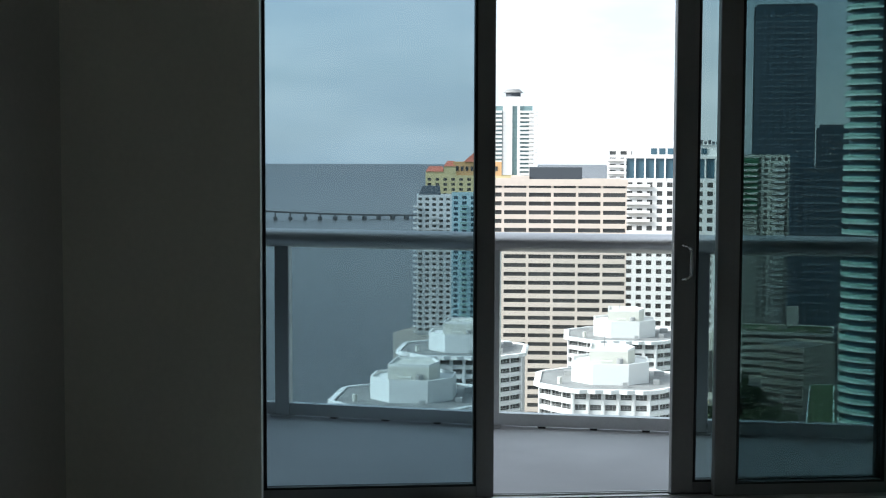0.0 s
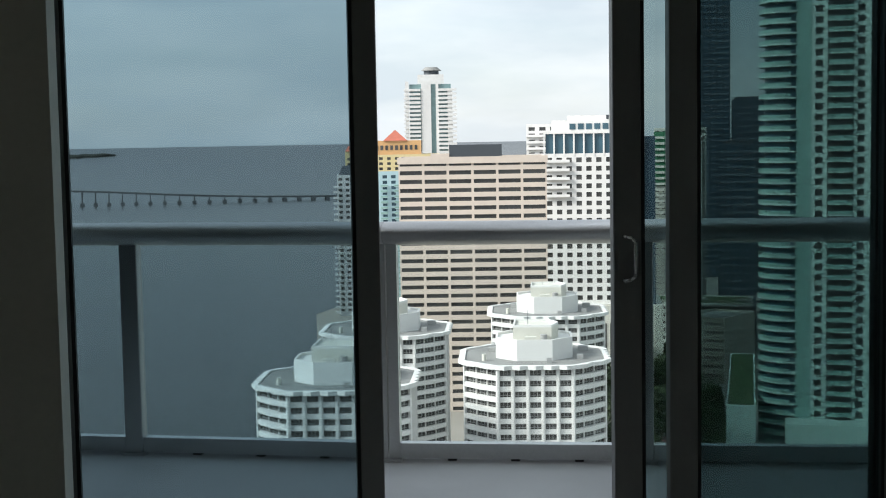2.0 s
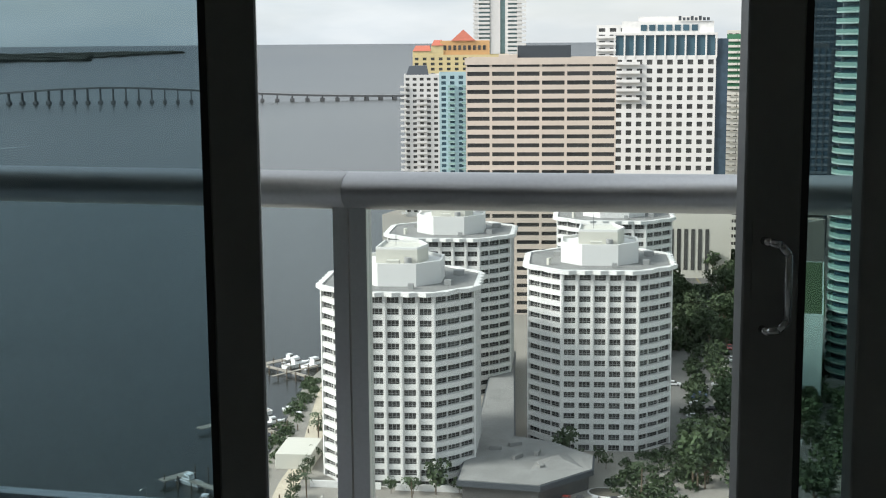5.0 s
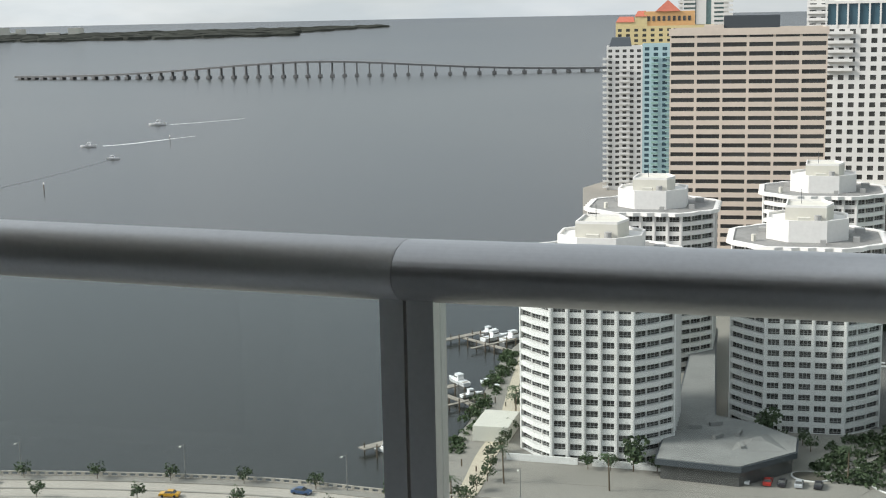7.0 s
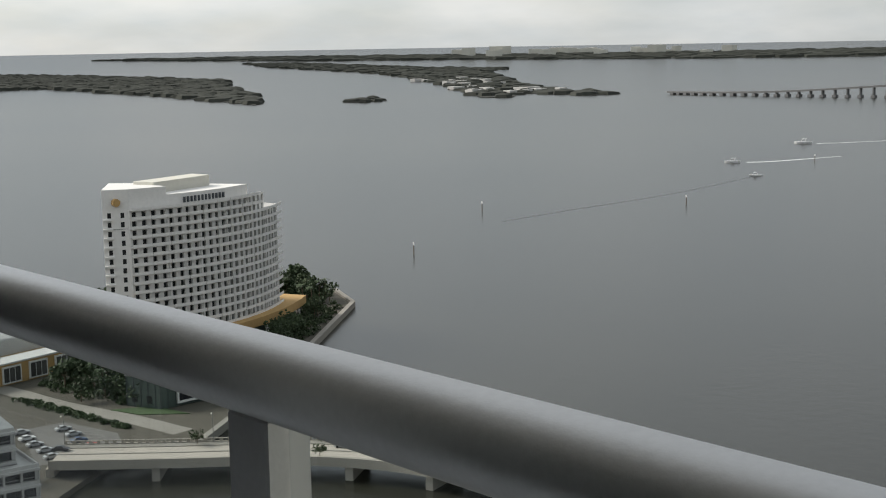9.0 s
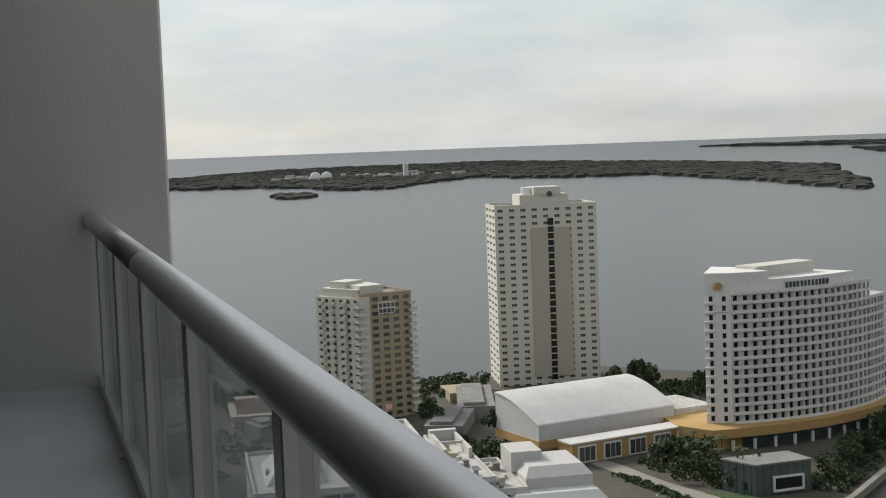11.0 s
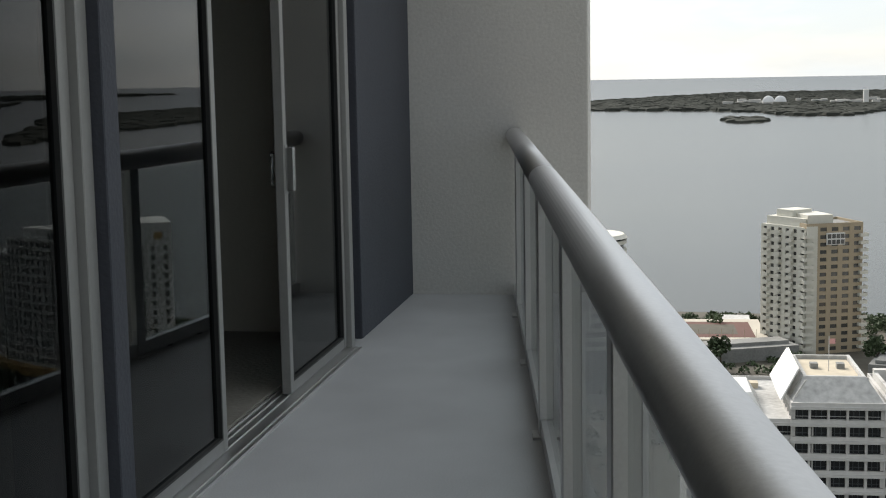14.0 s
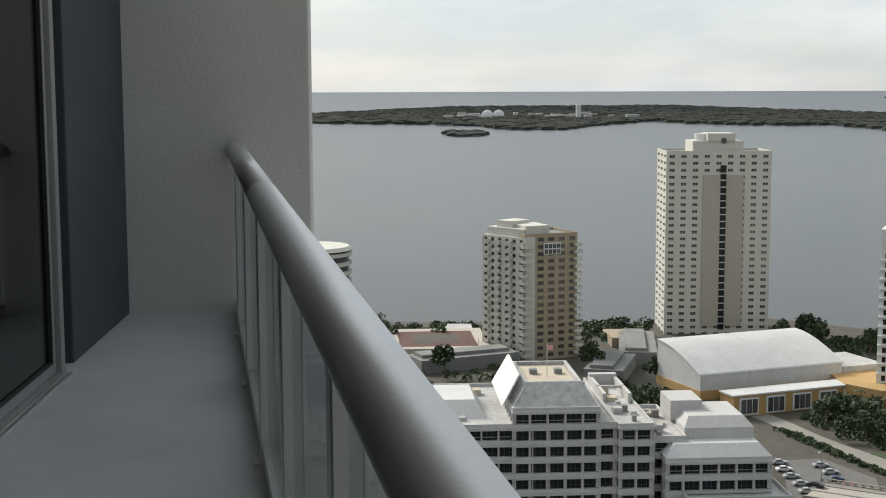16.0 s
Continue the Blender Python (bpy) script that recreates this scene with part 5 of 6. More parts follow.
AVENUE = smooth_line([(-112, 600), (-93, 545), (-79.5, 512), (-67, 473), (-60, 441), (-48, 392), (-38.5, 352), (-31.5, 318), (-26.5, 290), (-15, 220)])
solid("road", strip(AVENUE, -8.5, 8.5, G + 1.5, G + 1.53), M_ASPHALT, "grey asphalt avenue with painted lines", "road", "structure", m=CITY)
for off in (-0.22, 0.10):
    solid("road_marking", strip(AVENUE, off, off + 0.12, G + 1.53, G + 1.545), M_YELLOWLINE, "worn yellow centre line on the avenue", "road marking", "structure", m=CITY)
for off in (-11.3, 8.7):
    solid("pavement", strip(AVENUE, off, off + 2.6, G + 1.5, G + 1.66), M_PAVING, "pale concrete pavement along the avenue", "pavement", "structure", m=CITY)
for x, y, r in along(AVENUE, 9, -4.2):
    solid("lane_dash", Shape().box(-1.5, 1.5, -0.08, 0.08, 0, 0.012), M_WHITE, "white painted lane dash on the avenue", "road marking", "structure", m=CITY @ pose(x, y, G + 1.531, 0, 0, r))
for x, y, r in along(AVENUE, 1.2, 0)[255:256]:
    for k in range(10):
        solid("crossing_bar", Shape().box(-1.4, 1.4, -0.3, 0.3, 0, 0.012), M_WHITE, "white zebra crossing bar on the avenue", "road marking", "structure", m=CITY @ pose(x, y, G + 1.531, 0, 0, r) @ pose(0, -7.6 + 1.7 * k, 0))
solid("parking_lot", Shape().prism([(-68, 338), (-57, 342), (-60, 363), (-66, 408), (-87, 483), (-99, 480), (-82, 403), (-74, 366)], G + 1.5, G + 1.525), M_ASPHALT, "worn asphalt parking lot behind the trees", "road", "structure", m=CITY)
solid("forecourt", Shape().prism([(-140, 262), (-60, 284), (-56, 300), (-75, 300), (-100, 288), (-138, 274)], G + 1.5, G + 1.54), M_PAVING, "pale paved forecourt below the towers", "pavement", "structure", m=CITY)
solid("island_road", strip(smooth_line([(-428, 116), (-412, 121.7), (-387.5, 128.3), (-361.5, 138.7), (-338, 146)]), -3.5, 3.5, G + 1.5, G + 1.53), M_PAVING, "pale road turning off the bridge", "road", "structure")
solid("island_lawn", Shape().prism([(-372, 138), (-362, 143), (-354, 155), (-368, 150)], G + 1.5, G + 1.7), M_GRASS, "lawn with clipped hedges beside the road", "lawn", "structure")
solid("parking_lot", Shape().prism([(-332, 103), (-331, 127), (-348, 131), (-368, 123), (-367, 111)], G + 1.5, G + 1.525), M_ASPHALT, "asphalt parking lot on the island", "road", "structure")

# lobby between the white towers
t = thing("lobby_building", "low lobby building with a flat grey stained roof and dark fascia", "building", 0, 0, G + 1.5)
roof = [(-99.8, 280), (-80.7, 282.5), (-72.5, 298), (-75, 308.5), (-88, 316.3), (-98, 318), (-122.3, 392), (-127, 408), (-133, 404), (-113.6, 335)]
part("wall", Shape().prism(ring(roof, -1.2), 0, 3.6), M_WINDOW, t)
part("fascia", Shape().prism(roof, 3.6, 4.9), M_DARKFRAME, t, "dark fascia")
part("roof", Shape().prism(ring(roof, -0.4), 4.9, 5.1), M_ROOFGREY, t, "grey stained roof")
part("canopy", Shape().prism([(-86, 292), (-74.5, 297.5), (-82.5, 308.5), (-87, 299)], 5.1, 6.3, None, [(-83, 297.5), (-80, 299), (-82.4, 302.5), (-83.4, 300)]), M_ROOFGREY, t)
for k in range(6):
    part("roof_duct", Shape().box(-1.6, 1.6, -0.5, 0.5, 5.1, 6.0), M_ROOFGREY, t, m=pose(-99 + 3.6 * k, 305 - 2.4 * k + (k % 2) * 7, 0, 0, 0, 20 + 25 * k))
solid("pool_house", bevelled(Shape().box(0, 9, 0, 14, 0, 4), 0.1, 1), M_WHITE2, "small low annex beside the white tower", "building", m=CITY @ pose(-152, 286, G + 1.5, 0, 0, 15))
for k in range(3):
    a = (-138 + 20 * k, 277 + 4.5 * k)
    solid("garden_wall", Shape().box(0, 17, 0, 0.4, 0, 1.6), M_WHITE, "low white garden wall below the tower", "wall", m=CITY @ pose(a[0], a[1], G + 1.5, 0, 0, 13))

solid("planter_kerb", Shape().prism([(-71.4 + 4.4 * math.cos(0.3927 * k), 296.4 + 3.4 * math.sin(0.3927 * k)) for k in range(16)], G + 1.54, G + 1.72), M_WHITE, "pale kerb of the round planting bed", "kerb", "structure", m=CITY)
solid("planter_soil", Shape().prism([(-71.4 + 4.0 * math.cos(0.3927 * k), 296.4 + 3.0 * math.sin(0.3927 * k)) for k in range(16)], G + 1.72, G + 1.78), M_SOIL, "dark soil of the round planting bed", "planting bed", "structure", m=CITY)
solid("driveway_kerb", strip(smooth_line([(-61, 312), (-63.5, 309), (-60.7, 300.5), (-54.7, 293.7), (-44, 289.5), (-38, 289)]), -0.25, 0.25, G + 1.5, G + 1.7), M_WHITE, "pale kerb around the driveway garden", "kerb", "structure", m=CITY)

# quay walk and docks
QUAY = smooth_line([(-135, 240), (-139, 256), (-146, 276), (-153, 300), (-167, 335), (-182, 372), (-205, 425), (-240, 505)])
solid("quay_walk", strip(QUAY, 0.2, 5.0, G + 1.5, G + 1.62), M_SAND, "pale paved waterfront walk", "pavement", "structure", m=CITY)


def boat(x, y, rz, L=9.0, name="motor_boat", label="moored white motor boat with a small cabin", z=G):
    t = thing(name, label, "boat", x, y, z, rz, "boats")
    w = L * 0.15
    sec = [(-0.5, 0.9), (-0.2, 1.0), (0.15, 0.95), (0.35, 0.6), (0.5, 0.05)]
    h = Shape()
    for (a, ka), (b, kb) in zip(sec, sec[1:]):
        for s in (-1, 1):
            q = [(a * L, s * w * ka, L * 0.11), (b * L, s * w * kb, L * 0.125), (b * L, s * w * kb * 0.6, -0.2), (a * L, s * w * ka * 0.7, -0.2)]
            h.face(*(q if s < 0 else q[::-1]))
        h.face((a * L, -w * ka, L * 0.11), (a * L, w * ka, L * 0.11), (b * L, w * kb, L * 0.125), (b * L, -w * kb, L * 0.125))
    h.face((-0.5 * L, -w * 0.9, L * 0.11), (-0.5 * L, -w * 0.63, -0.2), (-0.5 * L, w * 0.63, -0.2), (-0.5 * L, w * 0.9, L * 0.11))
    part("hull", h, M_BOATWHITE, t)
    c = Shape().prism([(-0.18 * L, -w * 0.7), (0.16 * L, -w * 0.6), (0.16 * L, w * 0.6), (-0.18 * L, w * 0.7)], L * 0.11, L * 0.26, None, [(-0.16 * L, -w * 0.6), (0.06 * L, -w * 0.5), (0.06 * L, w * 0.5), (-0.16 * L, w * 0.6)])
    part("cabin", c, M_BOATWHITE, t)
    part("windscreen", Shape().box(-0.15 * L, 0.08 * L, -w * 0.62, w * 0.62, L * 0.185, L * 0.225), M_WINDOW, t)
    part("canopy", Shape().box(-0.2 * L, 0.05 * L, -w * 0.62, w * 0.62, L * 0.29, L * 0.30), M_BOATWHITE, t)
    part("cockpit", Shape().box(-0.45 * L, -0.19 * L, -w * 0.7, w * 0.7, L * 0.1105, L * 0.118), M_WOOD, t)


def dock(x, y, rz, L, head):
    t = thing("dock", "weathered wooden boat dock on pilings", "dock", x, y, G, rz, "docks")
    part("walkway", Shape().box(0, L, -0.9, 0.9, 1.0, 1.25), M_WOOD, t)
    part("head", Shape().box(L - 1.4, L + 1.4, -head * 0.4, head * 0.6, 1.26, 1.5), M_WOOD, t)
    part("finger", Shape().box(L * 0.45 - 0.6, L * 0.45 + 0.6, -head * 0.5, head * 0.35, 1.26, 1.45), M_WOOD, t)
    for k in range(7):
        for s in (-1, 1):
            part("piling", Shape().tube((L * k / 6, s * 4.5, -1), (L * k / 6, s * 4.5, 2.8 + (k % 3) * 0.4), 0.17, n=6), M_BARK, t)


dock(-142, 262, 158, 32, 9)
dock(-160, 312, 158, 26, 20)
dock(-184, 372, 158, 26, 22)
for x, y, r, L in ((-169, 273, 165, 9), (-158, 262, 200, 7), (-152, 258, 190, 9), (-184, 336, 150, 10), (-174, 326, 60, 7), (-199, 388, 70, 11), (-193, 390, 70, 11), (-205, 395, 80, 8), (-170, 333, 140, 7), (-176, 338, 150, 6)):
    boat(x, y, r, L)

# boats under way, with their wakes, and channel marks
M_FOAM = mat("wake_foam", (0.62, 0.64, 0.64), 0.6, vary=0.3, scale=0.05, fine=0.4)
for x, y, r, L in ((-908, 1046, 215, 17), (-813, 850, 215, 13), (-722, 781, 30, 10)):
    boat(x, y, r, L, "ferry_boat", "white tour boat under way on the bay")


def wake(pts, w0, w1, label):
    s = Shape()
    n = len(pts) - 1
    rnd = random.Random(5)
    for i in range(n):
        a, b = Vector(pts[i]), Vector(pts[i + 1])
        u = (b - a).normalized()
        o = Vector((u.y, -u.x))
        wa, wb = w0 + (w1 - w0) * i / n, w0 + (w1 - w0) * (i + 1) / n
        k = rnd.uniform(0.6, 1.0)
        s.face((*(a - o * wa * k), G + 0.06), (*(a + o * wa * k), G + 0.06), (*(b + o * wb * k), G + 0.06), (*(b - o * wb * k), G + 0.06))
    solid("boat_wake", s, M_FOAM, label, "water", "stuff")


wake([(-806, 860), (-800, 872), (-796, 890), (-794, 910), (-792, 935), (-790, 960)], 3.5, 1.2, "white foaming wake behind a boat")
wake([(-900, 1056), (-890, 1075), (-882, 1100), (-872, 1140)], 3.0, 1.0, "white foaming wake behind a boat")
solid("wake_line", strip(smooth_line([(-722, 778), (-690, 690), (-668, 610), (-655, 540), (-640, 480)]), -0.9, 0.9, G + 0.05, G + 0.07), mat("dark_wake_water", (0.03, 0.035, 0.035), 0.3), "long thin dark wake line on the bay", "water", "stuff")
for x, y in ((-568, 371), (-688, 500), (-627, 616), (-772, 905), (-600, 150), (-520, 118)):
    t = thing("channel_marker", "white topped channel marker on a dark pile", "buoy", x, y, G, 0, "channel markers")
    part("pile", Shape().tube((0, 0, -1), (0, 0, 5.0), 0.28, n=8), M_BARK, t)
    part("board", Shape().box(-0.45, 0.45, -0.1, 0.1, 4.6, 6.2), M_BOATWHITE, t)

# long causeway bridge across the bay
cause = thing("causeway_bridge", "long grey causeway bridge on many piers across the bay", "bridge")
line = smooth_line([(-1860, 1770), (-1640, 1815), (-1390, 1890), (-1160, 2000), (-912, 2160), (-700, 2330)], 12)
tot = len(line) - 1


def deck_z(k):
    f = k / tot
    return G + 6 + 21 * math.exp(-((f - 0.46) / 0.2) ** 2)


s = Shape()
for k in range(tot):
    a, b = Vector(line[k]), Vector(line[k + 1])
    o = Vector(((b - a).y, -(b - a).x)).normalized() * 5
    za, zb = deck_z(k), deck_z(k + 1)
    s.face((*(a - o), za), (*(a + o), za), (*(b + o), zb), (*(b - o), zb))
    s.face((*(b - o), zb - 3.2), (*(b + o), zb - 3.2), (*(a + o), za - 3.2), (*(a - o), za - 3.2))
    s.face((*(a + o), za - 3.2), (*(b + o), zb - 3.2), (*(b + o), zb), (*(a + o), za))
    s.face((*(b - o), zb - 3.2), (*(a - o), za - 3.2), (*(a - o), za), (*(b - o), zb))
M_CAUSE = mat("causeway_concrete", (0.17, 0.17, 0.17), 0.9, vary=0.1, scale=0.02)
part("deck", s, M_CAUSE, cause)
for k in range(1, tot):
    x, y = line[k]
    dx, dy = line[k + 1][0] - x, line[k + 1][1] - y
    r = math.degrees(math.atan2(dy, dx))
    part("pier", Shape().box(-0.9, 0.9, -4.5, 4.5, G - 2, deck_z(k) - 3.2), M_CAUSE, cause, m=pose(x, y, 0, 0, 0, r))
    part("pier_cap", Shape().box(-3.2, 3.2, -6, 6, G, G + 4.2), M_CAUSE, cause, m=pose(x, y, 0, 0, 0, r))


# ---- wooded islands ----
def inside(p, poly):
    x, y = p
    c = False
    for i in range(len(poly)):
        (x0, y0), (x1, y1) = poly[i - 1], poly[i]
        if (y0 > y) != (y1 > y) and x < (x1 - x0) * (y - y0) / (y1 - y0) + x0:
            c = not c
    return c


def wooded(name, poly, step, hmin, hmax, label, seed, bare=0.0):
    """Low land with a canopy of many tufts, drawn in with the distance."""
    rnd = random.Random(seed)
    base = Shape()
    fine = []
    for a, b in zip(poly, poly[1:] + poly[:1]):
        n = max(1, int(math.dist(a, b) / 150))
        fine += [(a[0] + (b[0] - a[0]) * k / n, a[1] + (b[1] - a[1]) * k / n) for k in range(n)]
    base.face(*[far(x, y, 1.0) for x, y in fine])
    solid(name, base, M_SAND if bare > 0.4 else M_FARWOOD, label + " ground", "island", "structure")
    s = Shape()
    xs, ys = [p[0] for p in poly], [p[1] for p in poly]
    y = min(ys)
    while y < max(ys):
        x = min(xs)
        while x < max(xs):
            p = (x + rnd.uniform(-0.5, 0.5) * step, y + rnd.uniform(-0.5, 0.5) * step)
            if inside(p, poly) and rnd.random() > bare:
                h, w = rnd.uniform(hmin, hmax), step * rnd.uniform(0.5, 0.95)
                n = 5
                ph = rnd.uniform(0, 6)
                low = [far(p[0] + w * math.cos(ph + 6.283 * k / n), p[1] + w * math.sin(ph + 6.283 * k / n), 0.2) for k in range(n)]
                mid = [far(p[0] + w * 0.85 * math.cos(ph + 6.283 * k / n), p[1] + w * 0.85 * math.sin(ph + 6.283 * k / n), h * rnd.uniform(0.5, 0.85)) for k in range(n)]
                top = far(p[0], p[1], h)
                for k in range(n):
                    j = (k + 1) % n
                    s.face(low[k], low[j], mid[j], mid[k])
                    s.face(mid[k], mid[j], top)
            x += step
        y += step
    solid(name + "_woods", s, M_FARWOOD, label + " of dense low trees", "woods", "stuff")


wooded("mangrove_island", [(-2135, 1069), (-2330, 1095), (-2660, 1125), (-2930, 1130), (-3420, 1135), (-3450, 930), (-3300, 1080), (-3570, 810), (-3880, 750), (-3430, 503), (-3180, 408), (-3200, 280), (-3470, 245), (-3700, 20), (-3800, -201), (-4300, -500), (-6200, 300), (-6300, 1320), (-4600, 1650), (-3590, 1697), (-3290, 1556), (-2620, 1290)], 32, 6, 11, "long wooded key across the bay", 3)
wooded("islet", [(-2869, 125), (-2775, 150), (-2800, 190), (-2870, 212), (-3080, 200), (-3100, 140)], 22, 4, 8, "small wooded islet", 4)
wooded("marina_key", [(-6456, 3176), (-5400, 2760), (-4544, 2560), (-3863, 2380), (-3228, 2110), (-2568, 1778), (-2043, 1476), (-2005, 1521), (-2140, 1640), (-1931, 1660), (-1960, 1725), (-2350, 1850), (-2750, 2080), (-3700, 2700), (-3925, 2950), (-4500, 2950), (-5300, 3130), (-6300, 3330)], 34, 4, 10, "low key with marina sheds", 6, 0.3)
wooded("small_key", [(-2070, 1232), (-2090, 1308), (-2150, 1310), (-2140, 1235)], 18, 4, 10, "tiny wooded islet", 7)
wooded("far_key", [(-6900, 3782), (-6003, 4260), (-4701, 4637), (-4290, 4979), (-3943, 5518), (-4400, 6200), (-5120, 8419), (-5400, 8400), (-6000, 6400), (-7400, 5200), (-9000, 4500), (-9500, 3500)], 95, 8, 18, "far wooded key on the horizon", 8)


def far_box(name, label, x, y, w, d, h, material, category="building", group="far white buildings"):
    s = Shape()
    pts = [(x - w / 2, y - d / 2), (x + w / 2, y - d / 2), (x + w / 2, y + d / 2), (x - w / 2, y + d / 2)]
    lo, hi = [far(*p, 0.5) for p in pts], [far(*p, h) for p in pts]
    s.face(*hi)
    for k in range(4):
        j = (k + 1) % 4
        s.face(lo[k], lo[j], hi[j], hi[k])
    solid(name, s, material, label, category, group=group)


rnd = random.Random(21)
for k in range(34):
    f = rnd.random()
    far_box("marina_shed", "small white marina shed far across the bay", -2080 - 1000 * f + rnd.uniform(-60, 60), 1600 + 470 * f + rnd.uniform(-60, 90), rnd.uniform(10, 26), rnd.uniform(12, 34), rnd.uniform(5, 10), M_WEATHERED)
for k in range(26):
    far_box("far_tower", "hazy apartment block on the far key", -6500 + rnd.uniform(-900, 900), 5300 + rnd.uniform(-700, 900), rnd.uniform(40, 90), rnd.uniform(40, 90), rnd.uniform(24, 62), M_WHITE2)
for k in range(24):
    far_box("plant_building", "white works building on the wooded key", -4250 + rnd.uniform(-260, 200), 330 + rnd.uniform(-150, 420), rnd.uniform(12, 34), rnd.uniform(14, 40), rnd.uniform(9, 15), M_WEATHERED)
for y in (292, 325):
    dm = Shape()
    for i in range(5):
        for j in range(14):
            q = []
            for a, b in ((i, j), (i, j + 1), (i + 1, j + 1), (i + 1, j)):
                e, c = a * math.pi / 10, b * 2 * math.pi / 14
                q.append(far(-4000 + 17 * math.cos(e) * math.cos(c), y + 17 * math.cos(e) * math.sin(c), 14 + 17 * math.sin(e)))
            dm.face(*q)
    solid("radome", dm, M_BOATWHITE, "white dome on the wooded key", "dome", smooth=True, group="white domes")
far_box("radar_mast", "thin white mast on the wooded key", -4050, 565, 14, 14, 44, M_WHITE)


# ---- trees and cars ----
def crown_mesh(seed, r, h, leaves):
    """A crown of many small leaf clumps, uneven and gappy."""
    rnd = random.Random(seed)
    s = Shape()
    lobes = [(rnd.uniform(-0.55, 0.55) * r, rnd.uniform(-0.55, 0.55) * r, h * rnd.uniform(0.55, 0.95), r * rnd.uniform(0.3, 0.55)) for _ in range(9)]
    for k in range(leaves):
        x, y, z, q = lobes[k % len(lobes)]
        v = Vector((rnd.gauss(0, 1), rnd.gauss(0, 1), rnd.gauss(0, 0.7))).normalized() * q * rnd.uniform(0.6, 1.1)
        c = Vector((x, y, z)) + v
        a = Vector((rnd.gauss(0, 1), rnd.gauss(0, 1), rnd.gauss(0, 1))).normalized()
        b = a.cross(Vector((rnd.gauss(0, 1), rnd.gauss(0, 1), rnd.gauss(0, 1)))).normalized()
        e = r * rnd.uniform(0.09, 0.2)
        s.face(c - a * e, c - b * e * 0.6, c + a * e, c + b * e * 0.6)
    return s.mesh("crown", M_LEAF)


def trunk_mesh(h, r):
    s = Shape().tube((0, 0, 0), (0, 0, h * 0.5), 0.045 * h * 0.6, 0.02 * h, 7)
    for k in range(5):
        a = 1.26 * k
        s.tube((0, 0, h * (0.36 + 0.03 * k)), (math.cos(a) * r * 0.5, math.sin(a) * r * 0.5, h * 0.78), 0.014 * h, 0.005 * h, 5)
    return s.mesh("trunk", M_BARK)


def shrubs(poly, n, r, label, seed, ground=None):
    """A planted area of many leafy clumps as one mass."""
    rnd = random.Random(seed)
    s = Shape()
    xs, ys = [p[0] for p in poly], [p[1] for p in poly]
    while n > 0:
        p = (rnd.uniform(min(xs), max(xs)), rnd.uniform(min(ys), max(ys)))
        if not inside(p, poly):
            continue
        n -= 1
        q = r * rnd.uniform(0.5, 1.2)
        for k in range(46):
            v = Vector((rnd.gauss(0, 1), rnd.gauss(0, 1), abs(rnd.gauss(0, 1)))).normalized() * q * rnd.uniform(0.7, 1.1)
            c = Vector((p[0], p[1], (G + 1.5 if ground is None else ground))) + v
            a = Vector((rnd.gauss(0, 1), rnd.gauss(0, 1), rnd.gauss(0, 1))).normalized()
            b = a.cross(Vector((rnd.gauss(0, 1), rnd.gauss(0, 1), rnd.gauss(0, 1)))).normalized()
            e = q * rnd.uniform(0.18, 0.36)
            s.face(c - a * e, c - b * e * 0.7, c + a * e, c + b * e * 0.7)
    solid("shrubbery", s, M_LEAF, label, "shrubs", "stuff")


KINDS = [(crown_mesh(30 + k, r, h, n), trunk_mesh(h, r)) for k, (r, h, n) in enumerate(((3.6, 7, 330), (4.6, 9, 420), (1.9, 3.6, 240), (5.6, 11, 520)))]


def tree(x, y, z, kind, rz, label="broad green street tree", group="street trees"):
    t = thing("tree", label, "tree", x, y, z, rz, group)
    part("trunk", KINDS[kind][1], None, t)
    part("crown", KINDS[kind][0], None, t)


def palm_meshes():
    trunk = Shape()
    for k in range(6):
        trunk.tube((0.25 * math.sin(k * 0.25), 0, 1.35 * k), (0.25 * math.sin(k * 0.25 + 0.25), 0, 1.35 * (k + 1)), 0.2 - 0.012 * k, n=7)
    fr = Shape()
    for k in range(15):
        a = 2.4 * k
        rise = 0.9 - 0.1 * (k % 5) * 1.6
        prev = Vector((0.24, 0, 8.1))
        for j in range(1, 6):
            d = j / 5 * 3.0
            p = Vector((0.24 + math.cos(a) * d, math.sin(a) * d, 8.1 + rise * d * 0.55 - 0.19 * d * d))
            o = Vector((-math.sin(a), math.cos(a), -0.25)) * 0.42 * math.sin(math.pi * min(0.98, j / 5.2))
            fr.face(prev, p - o, p)
            fr.face(prev, p, p + o)
            prev = p
    return trunk.mesh("trunk", M_BARK), fr.mesh("fronds", M_LEAF)


PALM = palm_meshes()


def palm(x, y, z, rz):
    t = thing("palm_tree", "tall palm with drooping green fronds", "tree", x, y, z, rz, "palm trees")
    part("trunk", PALM[0], None, t)
    part("fronds", PALM[1], None, t)


rnd = random.Random(8)
LAND = G + 1.5
for x, y, r in along(AVENUE, 11, -15):
    if y > 285:
        tree(x + rnd.uniform(-3, 2), y + rnd.uniform(-3, 3), LAND, rnd.choice((0, 1, 1, 3)), rnd.uniform(0, 360))
        tree(x - 9 + rnd.uniform(-4, 3), y + rnd.uniform(-4, 4), LAND, rnd.choice((0, 1, 3)), rnd.uniform(0, 360))
for x, y, r in along(AVENUE, 11, 14.5):
    if y > 300:
        tree(x + rnd.uniform(-1, 2), y, LAND, rnd.choice((0, 1, 2)), rnd.uniform(0, 360))
for k in range(13):
    tree(-53 + rnd.uniform(-7, 8), 322 + rnd.uniform(-16, 22), LAND, rnd.choice((0, 1, 2, 3)), rnd.uniform(0, 360), "dense garden tree beside the driveway")
